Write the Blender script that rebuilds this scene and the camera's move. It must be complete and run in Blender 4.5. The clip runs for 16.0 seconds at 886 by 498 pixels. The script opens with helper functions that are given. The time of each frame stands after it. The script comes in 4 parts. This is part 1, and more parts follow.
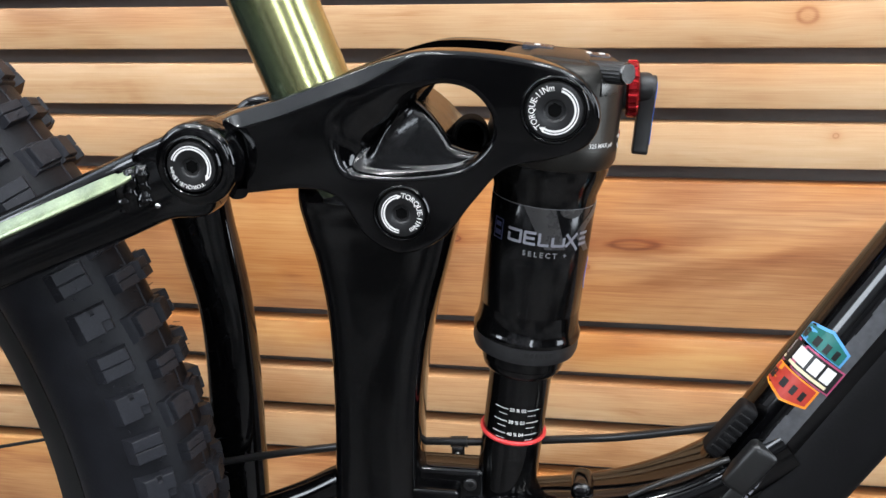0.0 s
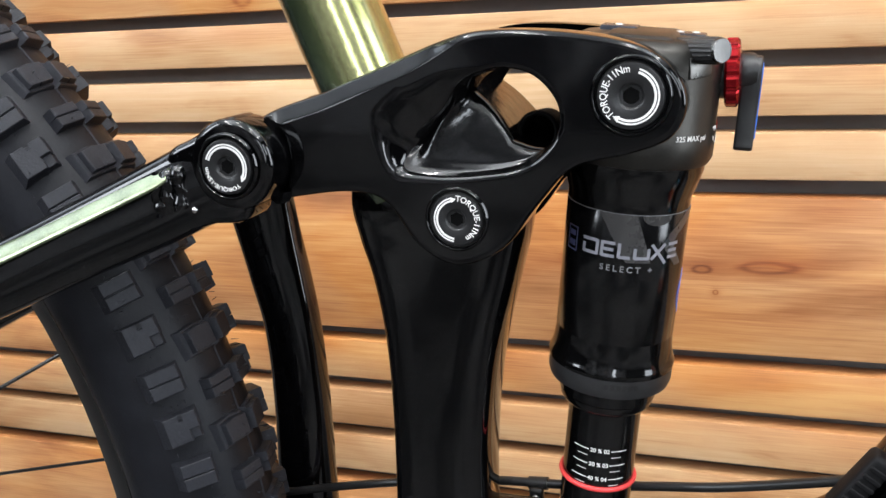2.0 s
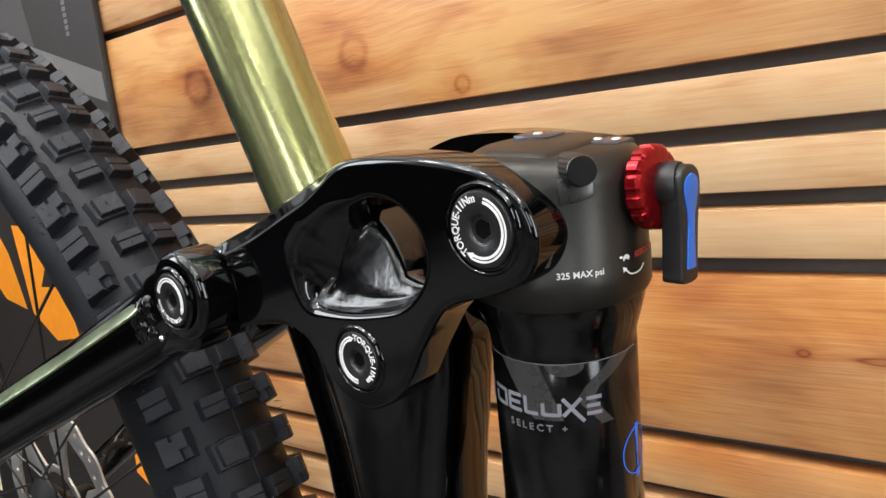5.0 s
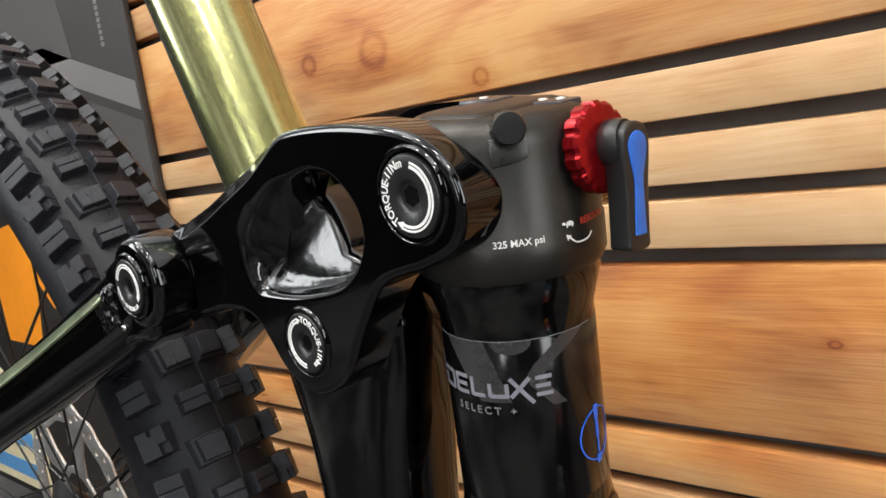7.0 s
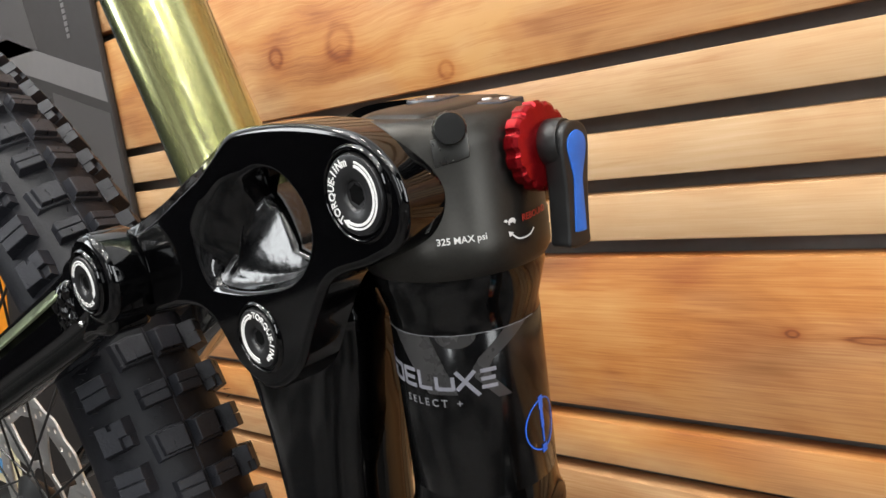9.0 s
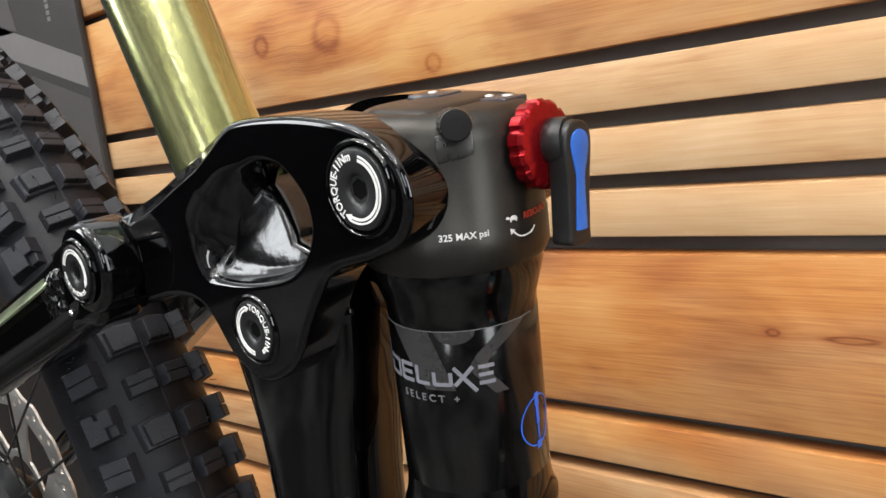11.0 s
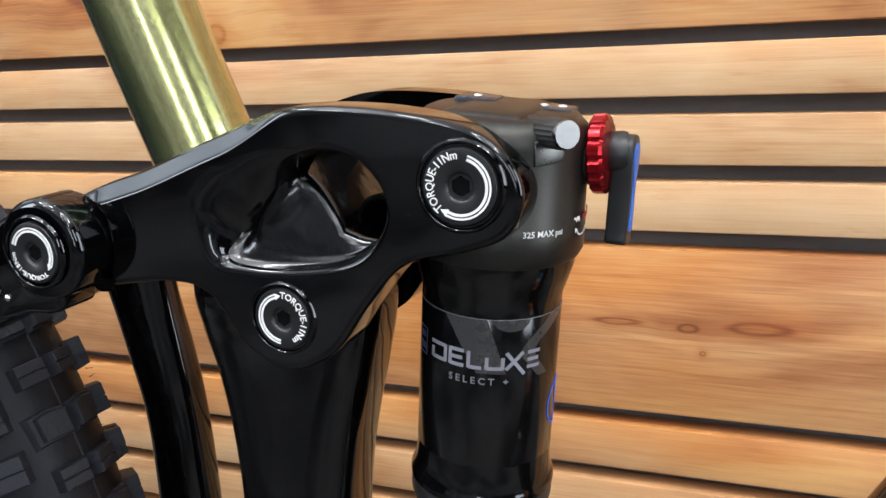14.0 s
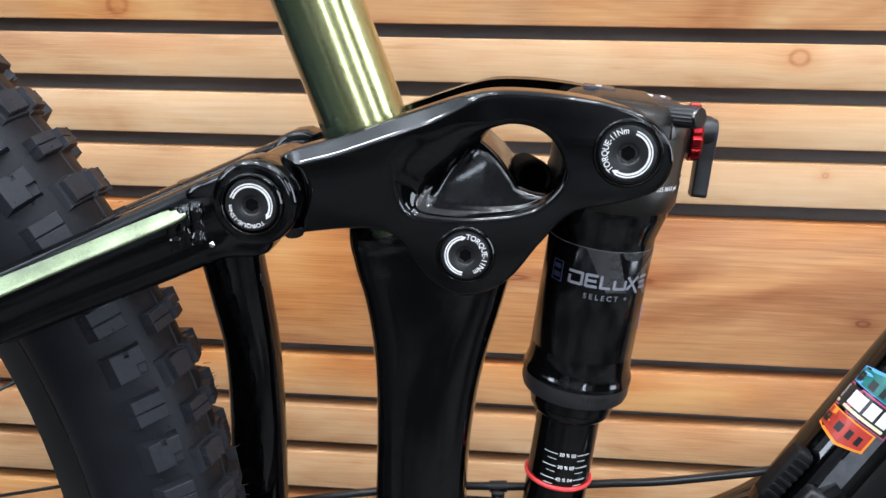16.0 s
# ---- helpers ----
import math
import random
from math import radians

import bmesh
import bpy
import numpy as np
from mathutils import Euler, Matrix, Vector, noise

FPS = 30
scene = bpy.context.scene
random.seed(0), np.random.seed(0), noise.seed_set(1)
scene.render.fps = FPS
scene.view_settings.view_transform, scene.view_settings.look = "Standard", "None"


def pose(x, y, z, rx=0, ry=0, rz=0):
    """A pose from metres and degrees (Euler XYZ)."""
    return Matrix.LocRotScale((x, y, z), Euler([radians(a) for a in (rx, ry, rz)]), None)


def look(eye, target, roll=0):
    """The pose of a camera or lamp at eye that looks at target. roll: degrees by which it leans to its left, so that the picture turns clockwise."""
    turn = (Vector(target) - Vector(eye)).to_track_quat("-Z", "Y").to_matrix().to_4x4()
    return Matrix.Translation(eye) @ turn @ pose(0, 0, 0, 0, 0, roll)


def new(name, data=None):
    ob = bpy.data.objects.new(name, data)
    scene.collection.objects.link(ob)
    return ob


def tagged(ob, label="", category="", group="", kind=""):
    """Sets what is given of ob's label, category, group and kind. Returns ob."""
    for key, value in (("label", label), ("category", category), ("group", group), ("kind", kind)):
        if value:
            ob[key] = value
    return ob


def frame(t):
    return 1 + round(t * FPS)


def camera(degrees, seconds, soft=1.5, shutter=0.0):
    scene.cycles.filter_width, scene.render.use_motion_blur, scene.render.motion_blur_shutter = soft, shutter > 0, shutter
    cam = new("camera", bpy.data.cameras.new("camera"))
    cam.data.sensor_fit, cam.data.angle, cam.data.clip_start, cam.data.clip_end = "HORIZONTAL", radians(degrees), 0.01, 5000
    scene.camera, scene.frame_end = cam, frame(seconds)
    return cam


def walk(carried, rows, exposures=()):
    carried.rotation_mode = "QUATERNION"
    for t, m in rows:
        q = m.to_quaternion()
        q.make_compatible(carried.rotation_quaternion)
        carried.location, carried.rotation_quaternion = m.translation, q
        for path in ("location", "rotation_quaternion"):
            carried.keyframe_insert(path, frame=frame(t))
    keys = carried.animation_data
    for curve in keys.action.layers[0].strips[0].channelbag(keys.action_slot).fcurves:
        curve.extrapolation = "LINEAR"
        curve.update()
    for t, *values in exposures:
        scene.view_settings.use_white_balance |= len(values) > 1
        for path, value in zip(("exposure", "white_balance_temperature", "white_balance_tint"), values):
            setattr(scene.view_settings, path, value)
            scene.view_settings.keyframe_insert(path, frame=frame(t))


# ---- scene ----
cam = camera(52.1, 16.0)
PATH = [
    (0, (0.013, -0.33, 0.639), (-0.3, 1.572, 0.108), -0.6),
    (0.5, (0.027, -0.303, 0.637), (-0.363, 1.593, 0.13), -1.2),
    (1, (0.037, -0.29, 0.623), (-0.493, 1.574, 0.127), -2.0),
    (1.5, (0.033, -0.286, 0.623), (-0.542, 1.568, 0.141), -2.2),
    (2, (0.034, -0.282, 0.621), (-0.595, 1.559, 0.157), -2.4),
    (2.5, (0.051, -0.269, 0.621), (-0.636, 1.554, 0.169), -2.8),
    (3, (0.087, -0.24, 0.628), (-0.823, 1.491, 0.206), -4.1),
    (3.5, (0.113, -0.215, 0.629), (-0.989, 1.41, 0.248), -5.3),
    (4, (0.127, -0.2, 0.63), (-1.097, 1.347, 0.295), -6.2),
    (4.5, (0.141, -0.186, 0.63), (-1.168, 1.295, 0.328), -6.9),
    (7, (0.163, -0.143, 0.613), (-1.295, 1.203, 0.368), -9.1),
    (7.5, (0.164, -0.141, 0.612), (-1.289, 1.211, 0.36), -9.3),
    (8, (0.166, -0.142, 0.614), (-1.277, 1.219, 0.355), -9.4),
    (8.5, (0.169, -0.142, 0.613), (-1.261, 1.229, 0.345), -9.3),
    (9, (0.172, -0.141, 0.614), (-1.249, 1.24, 0.34), -9.2),
    (11.5, (0.165, -0.148, 0.617), (-1.209, 1.273, 0.313), -7.6),
    (12, (0.159, -0.152, 0.619), (-1.197, 1.285, 0.306), -7.1),
    (12.5, (0.145, -0.16, 0.622), (-1.133, 1.341, 0.287), -6.4),
    (13, (0.13, -0.173, 0.627), (-0.992, 1.443, 0.263), -5.0),
    (13.5, (0.109, -0.19, 0.634), (-0.836, 1.531, 0.249), -3.4),
    (14, (0.084, -0.216, 0.633), (-0.666, 1.591, 0.217), -2.3),
    (14.5, (0.054, -0.242, 0.636), (-0.534, 1.618, 0.197), -1.3),
    (15, (0.025, -0.267, 0.639), (-0.394, 1.637, 0.193), -0.3),
    (15.5, (-0.01, -0.296, 0.641), (-0.342, 1.624, 0.194), -0.0),
    (16, (-0.035, -0.327, 0.642), (-0.217, 1.608, 0.171), 0.9),
]
walk(cam, [(t, look(eye, target, roll)) for t, eye, target, roll in PATH],
     exposures=[(0.0, -0.03, 6250, 10), (1.5, 0.06, 6330, 10), (2.5, 0.17, 6400, 10), (4.0, 0.0, 6550, 10), (7.0, -0.08, 6850, 10), (11.5, -0.03, 6750, 10), (13.0, 0.04, 6450, 10), (14.0, -0.02, 6250, 10), (16.0, 0.0, 5950, 10)])

# ---- light ----
world = bpy.data.worlds.new("shop_air")
world.use_nodes = True
world.node_tree.nodes["Background"].inputs[0].default_value = (1.0, 0.93, 0.85, 1)
world.node_tree.nodes["Background"].inputs[1].default_value = 0.02
scene.world = world


def lamp(name, eye, target, watts, sx, sy, colour=(1.0, 0.9, 0.78)):
    data = bpy.data.lights.new(name, "AREA")
    data.shape, data.size, data.size_y = "RECTANGLE", sx, sy
    data.energy, data.color = watts, colour
    ob = new(name, data)
    ob.matrix_world = look(eye, target)
    return ob


for lx in (-1.3, -0.45, 0.4, 1.25):
    for ly, watts in ((-0.6, 8.8), (-1.6, 6.3)):
        lamp("unseen_overhead_lamp", (lx, ly, 2.45), (lx * 0.85, ly + 0.25, 0.4), watts, 0.22, 0.10, (1.0, 0.975, 0.95))
# extra row out of view, added to brighten the south wall
for lx in (-1.5, -0.5, 0.5, 1.5):
    lamp("unseen_overhead_lamp", (lx, -2.5, 2.55), (lx, -3.2, 1.0), 8.0, 0.22, 0.10, (0.95, 0.975, 1.0))
# unseen tall shop windows along the east side and to the south-west; up-lights added for the ceiling
lamp("unseen_window_light", (2.38, -0.30, 1.08), (0.0, -0.30, 1.08), 41.0, 0.9, 1.75, (0.88, 0.94, 1.0))
lamp("unseen_window_light", (2.38, -2.25, 1.75), (0.0, -2.25, 1.75), 34.0, 0.8, 1.4, (0.88, 0.94, 1.0))
# these face up only, to brighten the ceiling mirrored in the link's chamfer
for lx in (-1.1, 1.1):
    lamp("unseen_overhead_lamp", (lx, -0.9, 2.38), (lx, -0.88, 3.0), 48.0, 0.12, 1.6, (0.95, 0.98, 1.0))
# added high on the west side for the link's chamfer to reflect
lamp("unseen_window_light", (-2.38, -0.05, 2.2), (0.0, -0.05, 2.2), 6.0, 0.8, 1.0, (0.80, 0.90, 1.0))
# narrow south source, added for upright streaks on the air can
lamp("unseen_window_light", (0.9, -3.18, 1.2), (0.9, 0.0, 1.2), 20.0, 0.28, 1.8, (0.88, 0.94, 1.0))
lamp("unseen_window_light", (-2.38, -1.75, 1.78), (0.0, -1.75, 1.78), 46.0, 0.8, 1.5, (0.88, 0.94, 1.0))

# ---- materials ----


def material(name):
    m = bpy.data.materials.new(name)
    m.use_nodes = True
    nt = m.node_tree
    return m, nt, nt.nodes["Principled BSDF"]


def node(nt, kind, **values):
    n = nt.nodes.new(kind)
    for key, value in values.items():
        if key in n.inputs:
            n.inputs[key].default_value = value
    return n


def ramp(nt, fac, stops):
    r = nt.nodes.new("ShaderNodeValToRGB")
    e = r.color_ramp.elements
    while len(e) < len(stops):
        e.new(0.5)
    for k, (p, c) in enumerate(stops):
        e[k].position = p
        e[k].color = (*c, 1) if len(c) == 3 else c
    nt.links.new(fac, r.inputs[0])
    return r.outputs[0]


def maths(nt, op, a, b=None, c=None):
    n = nt.nodes.new("ShaderNodeMath")
    n.operation = op
    for k, v in enumerate((a, b, c)):
        if v is None:
            continue
        if isinstance(v, (int, float)):
            n.inputs[k].default_value = v
        else:
            nt.links.new(v, n.inputs[k])
    return n.outputs[0]


def surface(name, base, rough, metal=0.0, coat=0.0, bump=0.0, scale=400.0, vary=0.15, spec=0.5, coat_rough=0.03):
    """A plain finish with colour, gloss and relief that vary at two scales."""
    m, nt, p = material(name)
    tex = nt.nodes.new("ShaderNodeTexCoord")
    fine = node(nt, "ShaderNodeTexNoise", Scale=scale, Detail=4.0)
    broad = node(nt, "ShaderNodeTexNoise", Scale=scale * 0.07, Detail=3.0)
    for n in (fine, broad):
        nt.links.new(tex.outputs["Object"], n.inputs["Vector"])
    mix = maths(nt, "MULTIPLY_ADD", broad.outputs[0], 0.6, maths(nt, "MULTIPLY", fine.outputs[0], 0.4))
    lo = tuple(c * (1 - vary) for c in base)
    hi = tuple(min(1, c * (1 + vary)) for c in base)
    nt.links.new(ramp(nt, mix, ((0.3, lo), (0.7, hi))), p.inputs["Base Color"])
    nt.links.new(maths(nt, "MULTIPLY_ADD", mix, rough * 0.5, rough * 0.75), p.inputs["Roughness"])
    p.inputs["Metallic"].default_value = metal
    p.inputs["Specular IOR Level"].default_value = spec
    p.inputs["Coat Weight"].default_value = coat
    p.inputs["Coat Roughness"].default_value = coat_rough
    if bump:
        b = node(nt, "ShaderNodeBump", Strength=bump, Distance=0.0006)
        nt.links.new(mix, b.inputs["Height"])
        nt.links.new(b.outputs[0], p.inputs["Normal"])
    return m


# grey enough to carry the silvery reflection of the tube
FILM_SHEEN = surface("clear_film_silver_sheen", (0.055, 0.057, 0.062), 0.34, coat=0.5, bump=0.6, scale=350.0, vary=0.6)
GLOSS = surface("gloss_black_paint", (0.0009, 0.0009, 0.0011), 0.06, coat=0.0, bump=0.02, scale=120.0)
CAST = surface("uneven_gloss_black_paint", (0.0009, 0.0009, 0.0011), 0.15, coat=0.0, bump=1.2, scale=120.0)
CAN = surface("polished_black_anodised", (0.0014, 0.0014, 0.0015), 0.09, coat=0.0, bump=0.0, scale=200.0)
SATIN = surface("satin_black_plastic", (0.010, 0.010, 0.010), 0.38, bump=0.1, scale=900.0)
COLLAR = surface("grey_satin_collar", (0.016, 0.016, 0.0168), 0.42, bump=0.08, scale=900.0)
HEAD = surface("gunmetal_anodised_head", (0.042, 0.040, 0.036), 0.38, metal=0.85, bump=0.12, scale=1100.0)
DISC = surface("black_anodised_bolt", (0.014, 0.014, 0.0145), 0.36, metal=0.2, bump=0.05, scale=900.0)
STEEL = surface("brushed_steel", (0.72, 0.70, 0.67), 0.42, metal=1.0, bump=0.1, scale=500.0)
POLISH = surface("polished_bare_metal", (0.80, 0.79, 0.77), 0.14, metal=1.0, scale=700.0)
VALVE = surface("turned_dull_metal", (0.11, 0.108, 0.105), 0.2, metal=1.0, bump=0.1, scale=700.0)
BOSS = surface("fine_milled_metal", (0.11, 0.108, 0.102), 0.28, metal=1.0, scale=700.0)
RED = surface("red_anodised_metal", (0.30, 0.006, 0.010), 0.20, metal=0.75, scale=500.0)
REDRUBBER = surface("red_rubber", (0.75, 0.05, 0.05), 0.45)
BLUE = surface("blue_lever_inlay", (0.02, 0.15, 0.62), 0.35)
# near-black and without gloss: the shade inside holes is in the colour
SOCKET = surface("shade_black_socket", (0.0025, 0.0025, 0.0025), 0.7, spec=0.04)
PAD = surface("blue_grey_pad", (0.030, 0.034, 0.045), 0.25)
LABEL = surface("satin_label_wrap", (0.0020, 0.0020, 0.0022), 0.15, scale=200.0)
BLUEINK = surface("blue_print", (0.02, 0.16, 0.85), 0.4)
WHITE = surface("white_print", (0.78, 0.77, 0.75), 0.5)
PALE = surface("silver_grey_print", (0.22, 0.22, 0.25), 0.4)
DIM = surface("dim_grey_print", (0.16, 0.16, 0.17), 0.45)
EMBLEM = surface("dim_blue_print", (0.045, 0.05, 0.11), 0.4)
SHADE = surface("charcoal_print", (0.036, 0.035, 0.035), 0.28, coat=0.3)
REDINK = surface("red_print", (0.40, 0.035, 0.022), 0.4)
RUBBER = surface("tyre_rubber", (0.0078, 0.0083, 0.0108), 0.48, bump=0.5, scale=700.0, vary=0.3, spec=0.22)
KNOB = surface("tread_rubber", (0.0178, 0.0188, 0.0235), 0.50, bump=0.7, scale=900.0, vary=0.35, spec=0.28)
GUARD = surface("matte_rubber_guard", (0.0055, 0.0055, 0.006), 0.55, bump=0.5, scale=900.0, spec=0.14)
HOSE = surface("black_cable_housing", (0.012, 0.012, 0.012), 0.3, bump=0.05)
DARK = surface("grey_wall_lining", (0.20, 0.175, 0.16), 0.85, bump=0.3, scale=80.0)
CEILING = surface("white_shop_ceiling", (0.72, 0.73, 0.74), 0.8, bump=0.2, scale=60.0)
PALEWALL = surface("pale_grey_reflector", (0.50, 0.51, 0.53), 0.8, spec=0.1, bump=0.2, scale=20.0, vary=0.2)
PLASTER = surface("dim_shop_wall", (0.013, 0.013, 0.0145), 0.8, spec=0.05, bump=0.2, scale=20.0, vary=0.5)


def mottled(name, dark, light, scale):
    """Broad, soft patches of two tones, put on unseen surfaces to mottle the reflections in black paint."""
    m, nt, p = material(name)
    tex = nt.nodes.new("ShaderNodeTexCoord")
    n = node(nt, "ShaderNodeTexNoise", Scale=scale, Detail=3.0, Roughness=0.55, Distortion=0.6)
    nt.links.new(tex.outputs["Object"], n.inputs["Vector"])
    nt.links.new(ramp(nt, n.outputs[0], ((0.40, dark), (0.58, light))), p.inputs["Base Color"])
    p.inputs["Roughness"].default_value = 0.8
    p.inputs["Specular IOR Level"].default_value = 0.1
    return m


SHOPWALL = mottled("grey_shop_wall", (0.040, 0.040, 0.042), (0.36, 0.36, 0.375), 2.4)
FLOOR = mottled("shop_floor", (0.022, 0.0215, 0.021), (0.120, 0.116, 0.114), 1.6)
CARD = surface("dark_brown_card", (0.018, 0.014, 0.012), 0.6, scale=60.0)
CARDGREY = surface("grey_card", (0.056, 0.050, 0.048), 0.6, scale=60.0)
CARDPALE = surface("pale_grey_card", (0.14, 0.131, 0.127), 0.6, scale=60.0)
ORANGE = surface("orange_print", (0.85, 0.28, 0.015), 0.5, scale=60.0)
CREAM = surface("cream_print", (0.78, 0.68, 0.44), 0.5, scale=60.0)
SKY = surface("pale_blue_print", (0.10, 0.32, 0.62), 0.5, scale=60.0)
GREENINK = surface("green_print", (0.015, 0.15, 0.13), 0.4)
PINKINK = surface("pink_print", (0.45, 0.07, 0.16), 0.4)


def gold_sheen_paint():
    """Gold flake paint; the darker green it reflects towards the rear is put into its colour."""
    m, nt, p = material("gold_paint_green_sheen")
    tex = nt.nodes.new("ShaderNodeTexCoord")
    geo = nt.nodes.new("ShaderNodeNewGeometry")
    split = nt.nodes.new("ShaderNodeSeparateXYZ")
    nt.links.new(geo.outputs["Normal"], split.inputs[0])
    flake = node(nt, "ShaderNodeTexNoise", Scale=3000.0, Detail=2.0)
    broad = node(nt, "ShaderNodeTexNoise", Scale=30.0, Detail=2.0)
    for n in (flake, broad):
        nt.links.new(tex.outputs["Object"], n.inputs["Vector"])
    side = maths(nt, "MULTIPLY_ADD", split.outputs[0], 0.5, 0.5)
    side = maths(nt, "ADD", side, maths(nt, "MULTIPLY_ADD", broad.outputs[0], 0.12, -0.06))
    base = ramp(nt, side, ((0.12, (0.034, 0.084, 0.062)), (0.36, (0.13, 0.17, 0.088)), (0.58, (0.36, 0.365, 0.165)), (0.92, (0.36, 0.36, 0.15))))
    mix = nt.nodes.new("ShaderNodeMix")
    mix.data_type, mix.blend_type = "RGBA", "MULTIPLY"
    mix.inputs[0].default_value = 0.7
    nt.links.new(base, mix.inputs[6])
    nt.links.new(ramp(nt, flake.outputs[0], ((0.38, (0.30, 0.30, 0.28)), (0.64, (1.75, 1.75, 1.6)))), mix.inputs[7])
    nt.links.new(mix.outputs[2], p.inputs["Base Color"])
    p.inputs["Metallic"].default_value = 0.85
    p.inputs["Roughness"].default_value = 0.19
    p.inputs["Coat Weight"].default_value = 1.0
    p.inputs["Coat Roughness"].default_value = 0.04
    b = node(nt, "ShaderNodeBump", Strength=0.12, Distance=0.0002)
    nt.links.new(flake.outputs[0], b.inputs["Height"])
    nt.links.new(b.outputs[0], p.inputs["Normal"])
    return m


GOLD = gold_sheen_paint()
STRIPE = surface("green_gold_stripe", (0.27, 0.32, 0.19), 0.30, metal=0.85, coat=0.8, bump=0.15, scale=1500.0, vary=0.4)


def pine(name, knots, sap, heart, share, contrast, veins):
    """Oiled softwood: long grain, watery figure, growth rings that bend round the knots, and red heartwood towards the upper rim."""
    m, nt, p = material(name)
    geo = nt.nodes.new("ShaderNodeNewGeometry")
    info = nt.nodes.new("ShaderNodeObjectInfo")
    tex = nt.nodes.new("ShaderNodeTexCoord")
    xyz, own = nt.nodes.new("ShaderNodeSeparateXYZ"), nt.nodes.new("ShaderNodeSeparateXYZ")
    nt.links.new(geo.outputs["Position"], xyz.inputs[0])
    nt.links.new(tex.outputs["Generated"], own.inputs[0])
    x, y, z = xyz.outputs
    shift = maths(nt, "MULTIPLY", info.outputs["Random"], 37.0)
    wob = node(nt, "ShaderNodeTexNoise", Scale=38.0, Detail=2.0)
    nt.links.new(geo.outputs["Position"], wob.inputs["Vector"])
    bend, dark = 0.0, 0.0

    def bell(v, width):
        return maths(nt, "POWER", 2.718, maths(nt, "MULTIPLY", maths(nt, "MULTIPLY", v, v), -1.0 / width ** 2))

    for kx, kz, r, slim in knots:
        dx = maths(nt, "MULTIPLY", maths(nt, "SUBTRACT", x, kx), slim)
        dz = maths(nt, "SUBTRACT", z, kz)
        d = maths(nt, "SQRT", maths(nt, "ADD", maths(nt, "MULTIPLY", dx, dx), maths(nt, "MULTIPLY", dz, dz)))
        q = maths(nt, "MULTIPLY", maths(nt, "DIVIDE", d, r), maths(nt, "MULTIPLY_ADD", wob.outputs[0], 0.5, 0.75))
        bend = maths(nt, "ADD", maths(nt, "MULTIPLY", bell(q, 2.6), maths(nt, "MULTIPLY", d, 0.35)), bend)
        ring = maths(nt, "MULTIPLY", bell(maths(nt, "SUBTRACT", q, 0.9), 0.28), 0.13)
        halo = maths(nt, "MULTIPLY", bell(q, 2.4), 0.11)
        dark = maths(nt, "ADD", maths(nt, "ADD", ring, halo), dark)
    bent = maths(nt, "ADD", z, bend)
    vec = nt.nodes.new("ShaderNodeCombineXYZ")
    nt.links.new(maths(nt, "ADD", x, shift), vec.inputs[0])
    nt.links.new(y, vec.inputs[1])
    nt.links.new(bent, vec.inputs[2])

    def stretched(sx, sz, detail, twist=0.0, rough=0.5):
        mp = nt.nodes.new("ShaderNodeMapping")
        mp.inputs["Scale"].default_value = (sx, sz, sz)
        nt.links.new(vec.outputs[0], mp.inputs[0])
        n = node(nt, "ShaderNodeTexNoise", Scale=1.0, Detail=detail, Roughness=rough, Distortion=twist)
        nt.links.new(mp.outputs[0], n.inputs["Vector"])
        return n.outputs[0]

    figure = stretched(5.0, 17.0, 3.0, 0.9)
    cloud = stretched(4.2, 10.0, 2.0, 0.6)
    warp = stretched(2.0, 12.0, 2.0)
    fibre = stretched(22.0, 900.0, 2.0)
    streak = stretched(6.0, 95.0, 3.0, 0.8)
    lines = maths(nt, "SINE", maths(nt, "MULTIPLY", maths(nt, "MULTIPLY_ADD", warp, 0.035, bent), 900.0))
    lines = maths(nt, "MULTIPLY", lines, maths(nt, "MULTIPLY", maths(nt, "MAXIMUM", maths(nt, "SUBTRACT", figure, 0.5), 0.0), 0.22))
    tone = maths(nt, "ADD", maths(nt, "MULTIPLY_ADD", figure, contrast, 0.5 - contrast * 0.5), maths(nt, "ADD", maths(nt, "MULTIPLY_ADD", cloud, 0.2 + contrast * 0.65, -0.1 - contrast * 0.325), maths(nt, "ADD", maths(nt, "MULTIPLY_ADD", streak, 0.20, -0.10), maths(nt, "MULTIPLY_ADD", fibre, 0.26, -0.13))))
    tone = maths(nt, "ADD", tone, maths(nt, "ADD", lines, maths(nt, "MULTIPLY_ADD", info.outputs["Random"], 0.14, -0.07)))
    vein = stretched(7.0, 70.0, 4.0, 1.2, 0.6)
    vein = maths(nt, "MINIMUM", maths(nt, "MAXIMUM", maths(nt, "MULTIPLY_ADD", vein, 7.0, -4.1), 0.0), 1.0)
    tone = maths(nt, "SUBTRACT", tone, maths(nt, "MULTIPLY", vein, maths(nt, "MULTIPLY", cloud, veins)))
    tone = maths(nt, "SUBTRACT", tone, maths(nt, "MINIMUM", dark, 0.45))
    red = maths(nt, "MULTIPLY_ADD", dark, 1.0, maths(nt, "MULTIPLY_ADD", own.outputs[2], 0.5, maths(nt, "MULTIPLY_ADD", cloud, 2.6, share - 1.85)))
    mix = nt.nodes.new("ShaderNodeMix")
    mix.data_type = "RGBA"
    nt.links.new(maths(nt, "MINIMUM", maths(nt, "MAXIMUM", red, 0.0), 1.0), mix.inputs[0])
    nt.links.new(ramp(nt, tone, sap), mix.inputs[6])
    nt.links.new(ramp(nt, tone, heart), mix.inputs[7])
    nt.links.new(mix.outputs[2], p.inputs["Base Color"])
    nt.links.new(maths(nt, "MULTIPLY_ADD", streak, -0.25, 0.53), p.inputs["Roughness"])
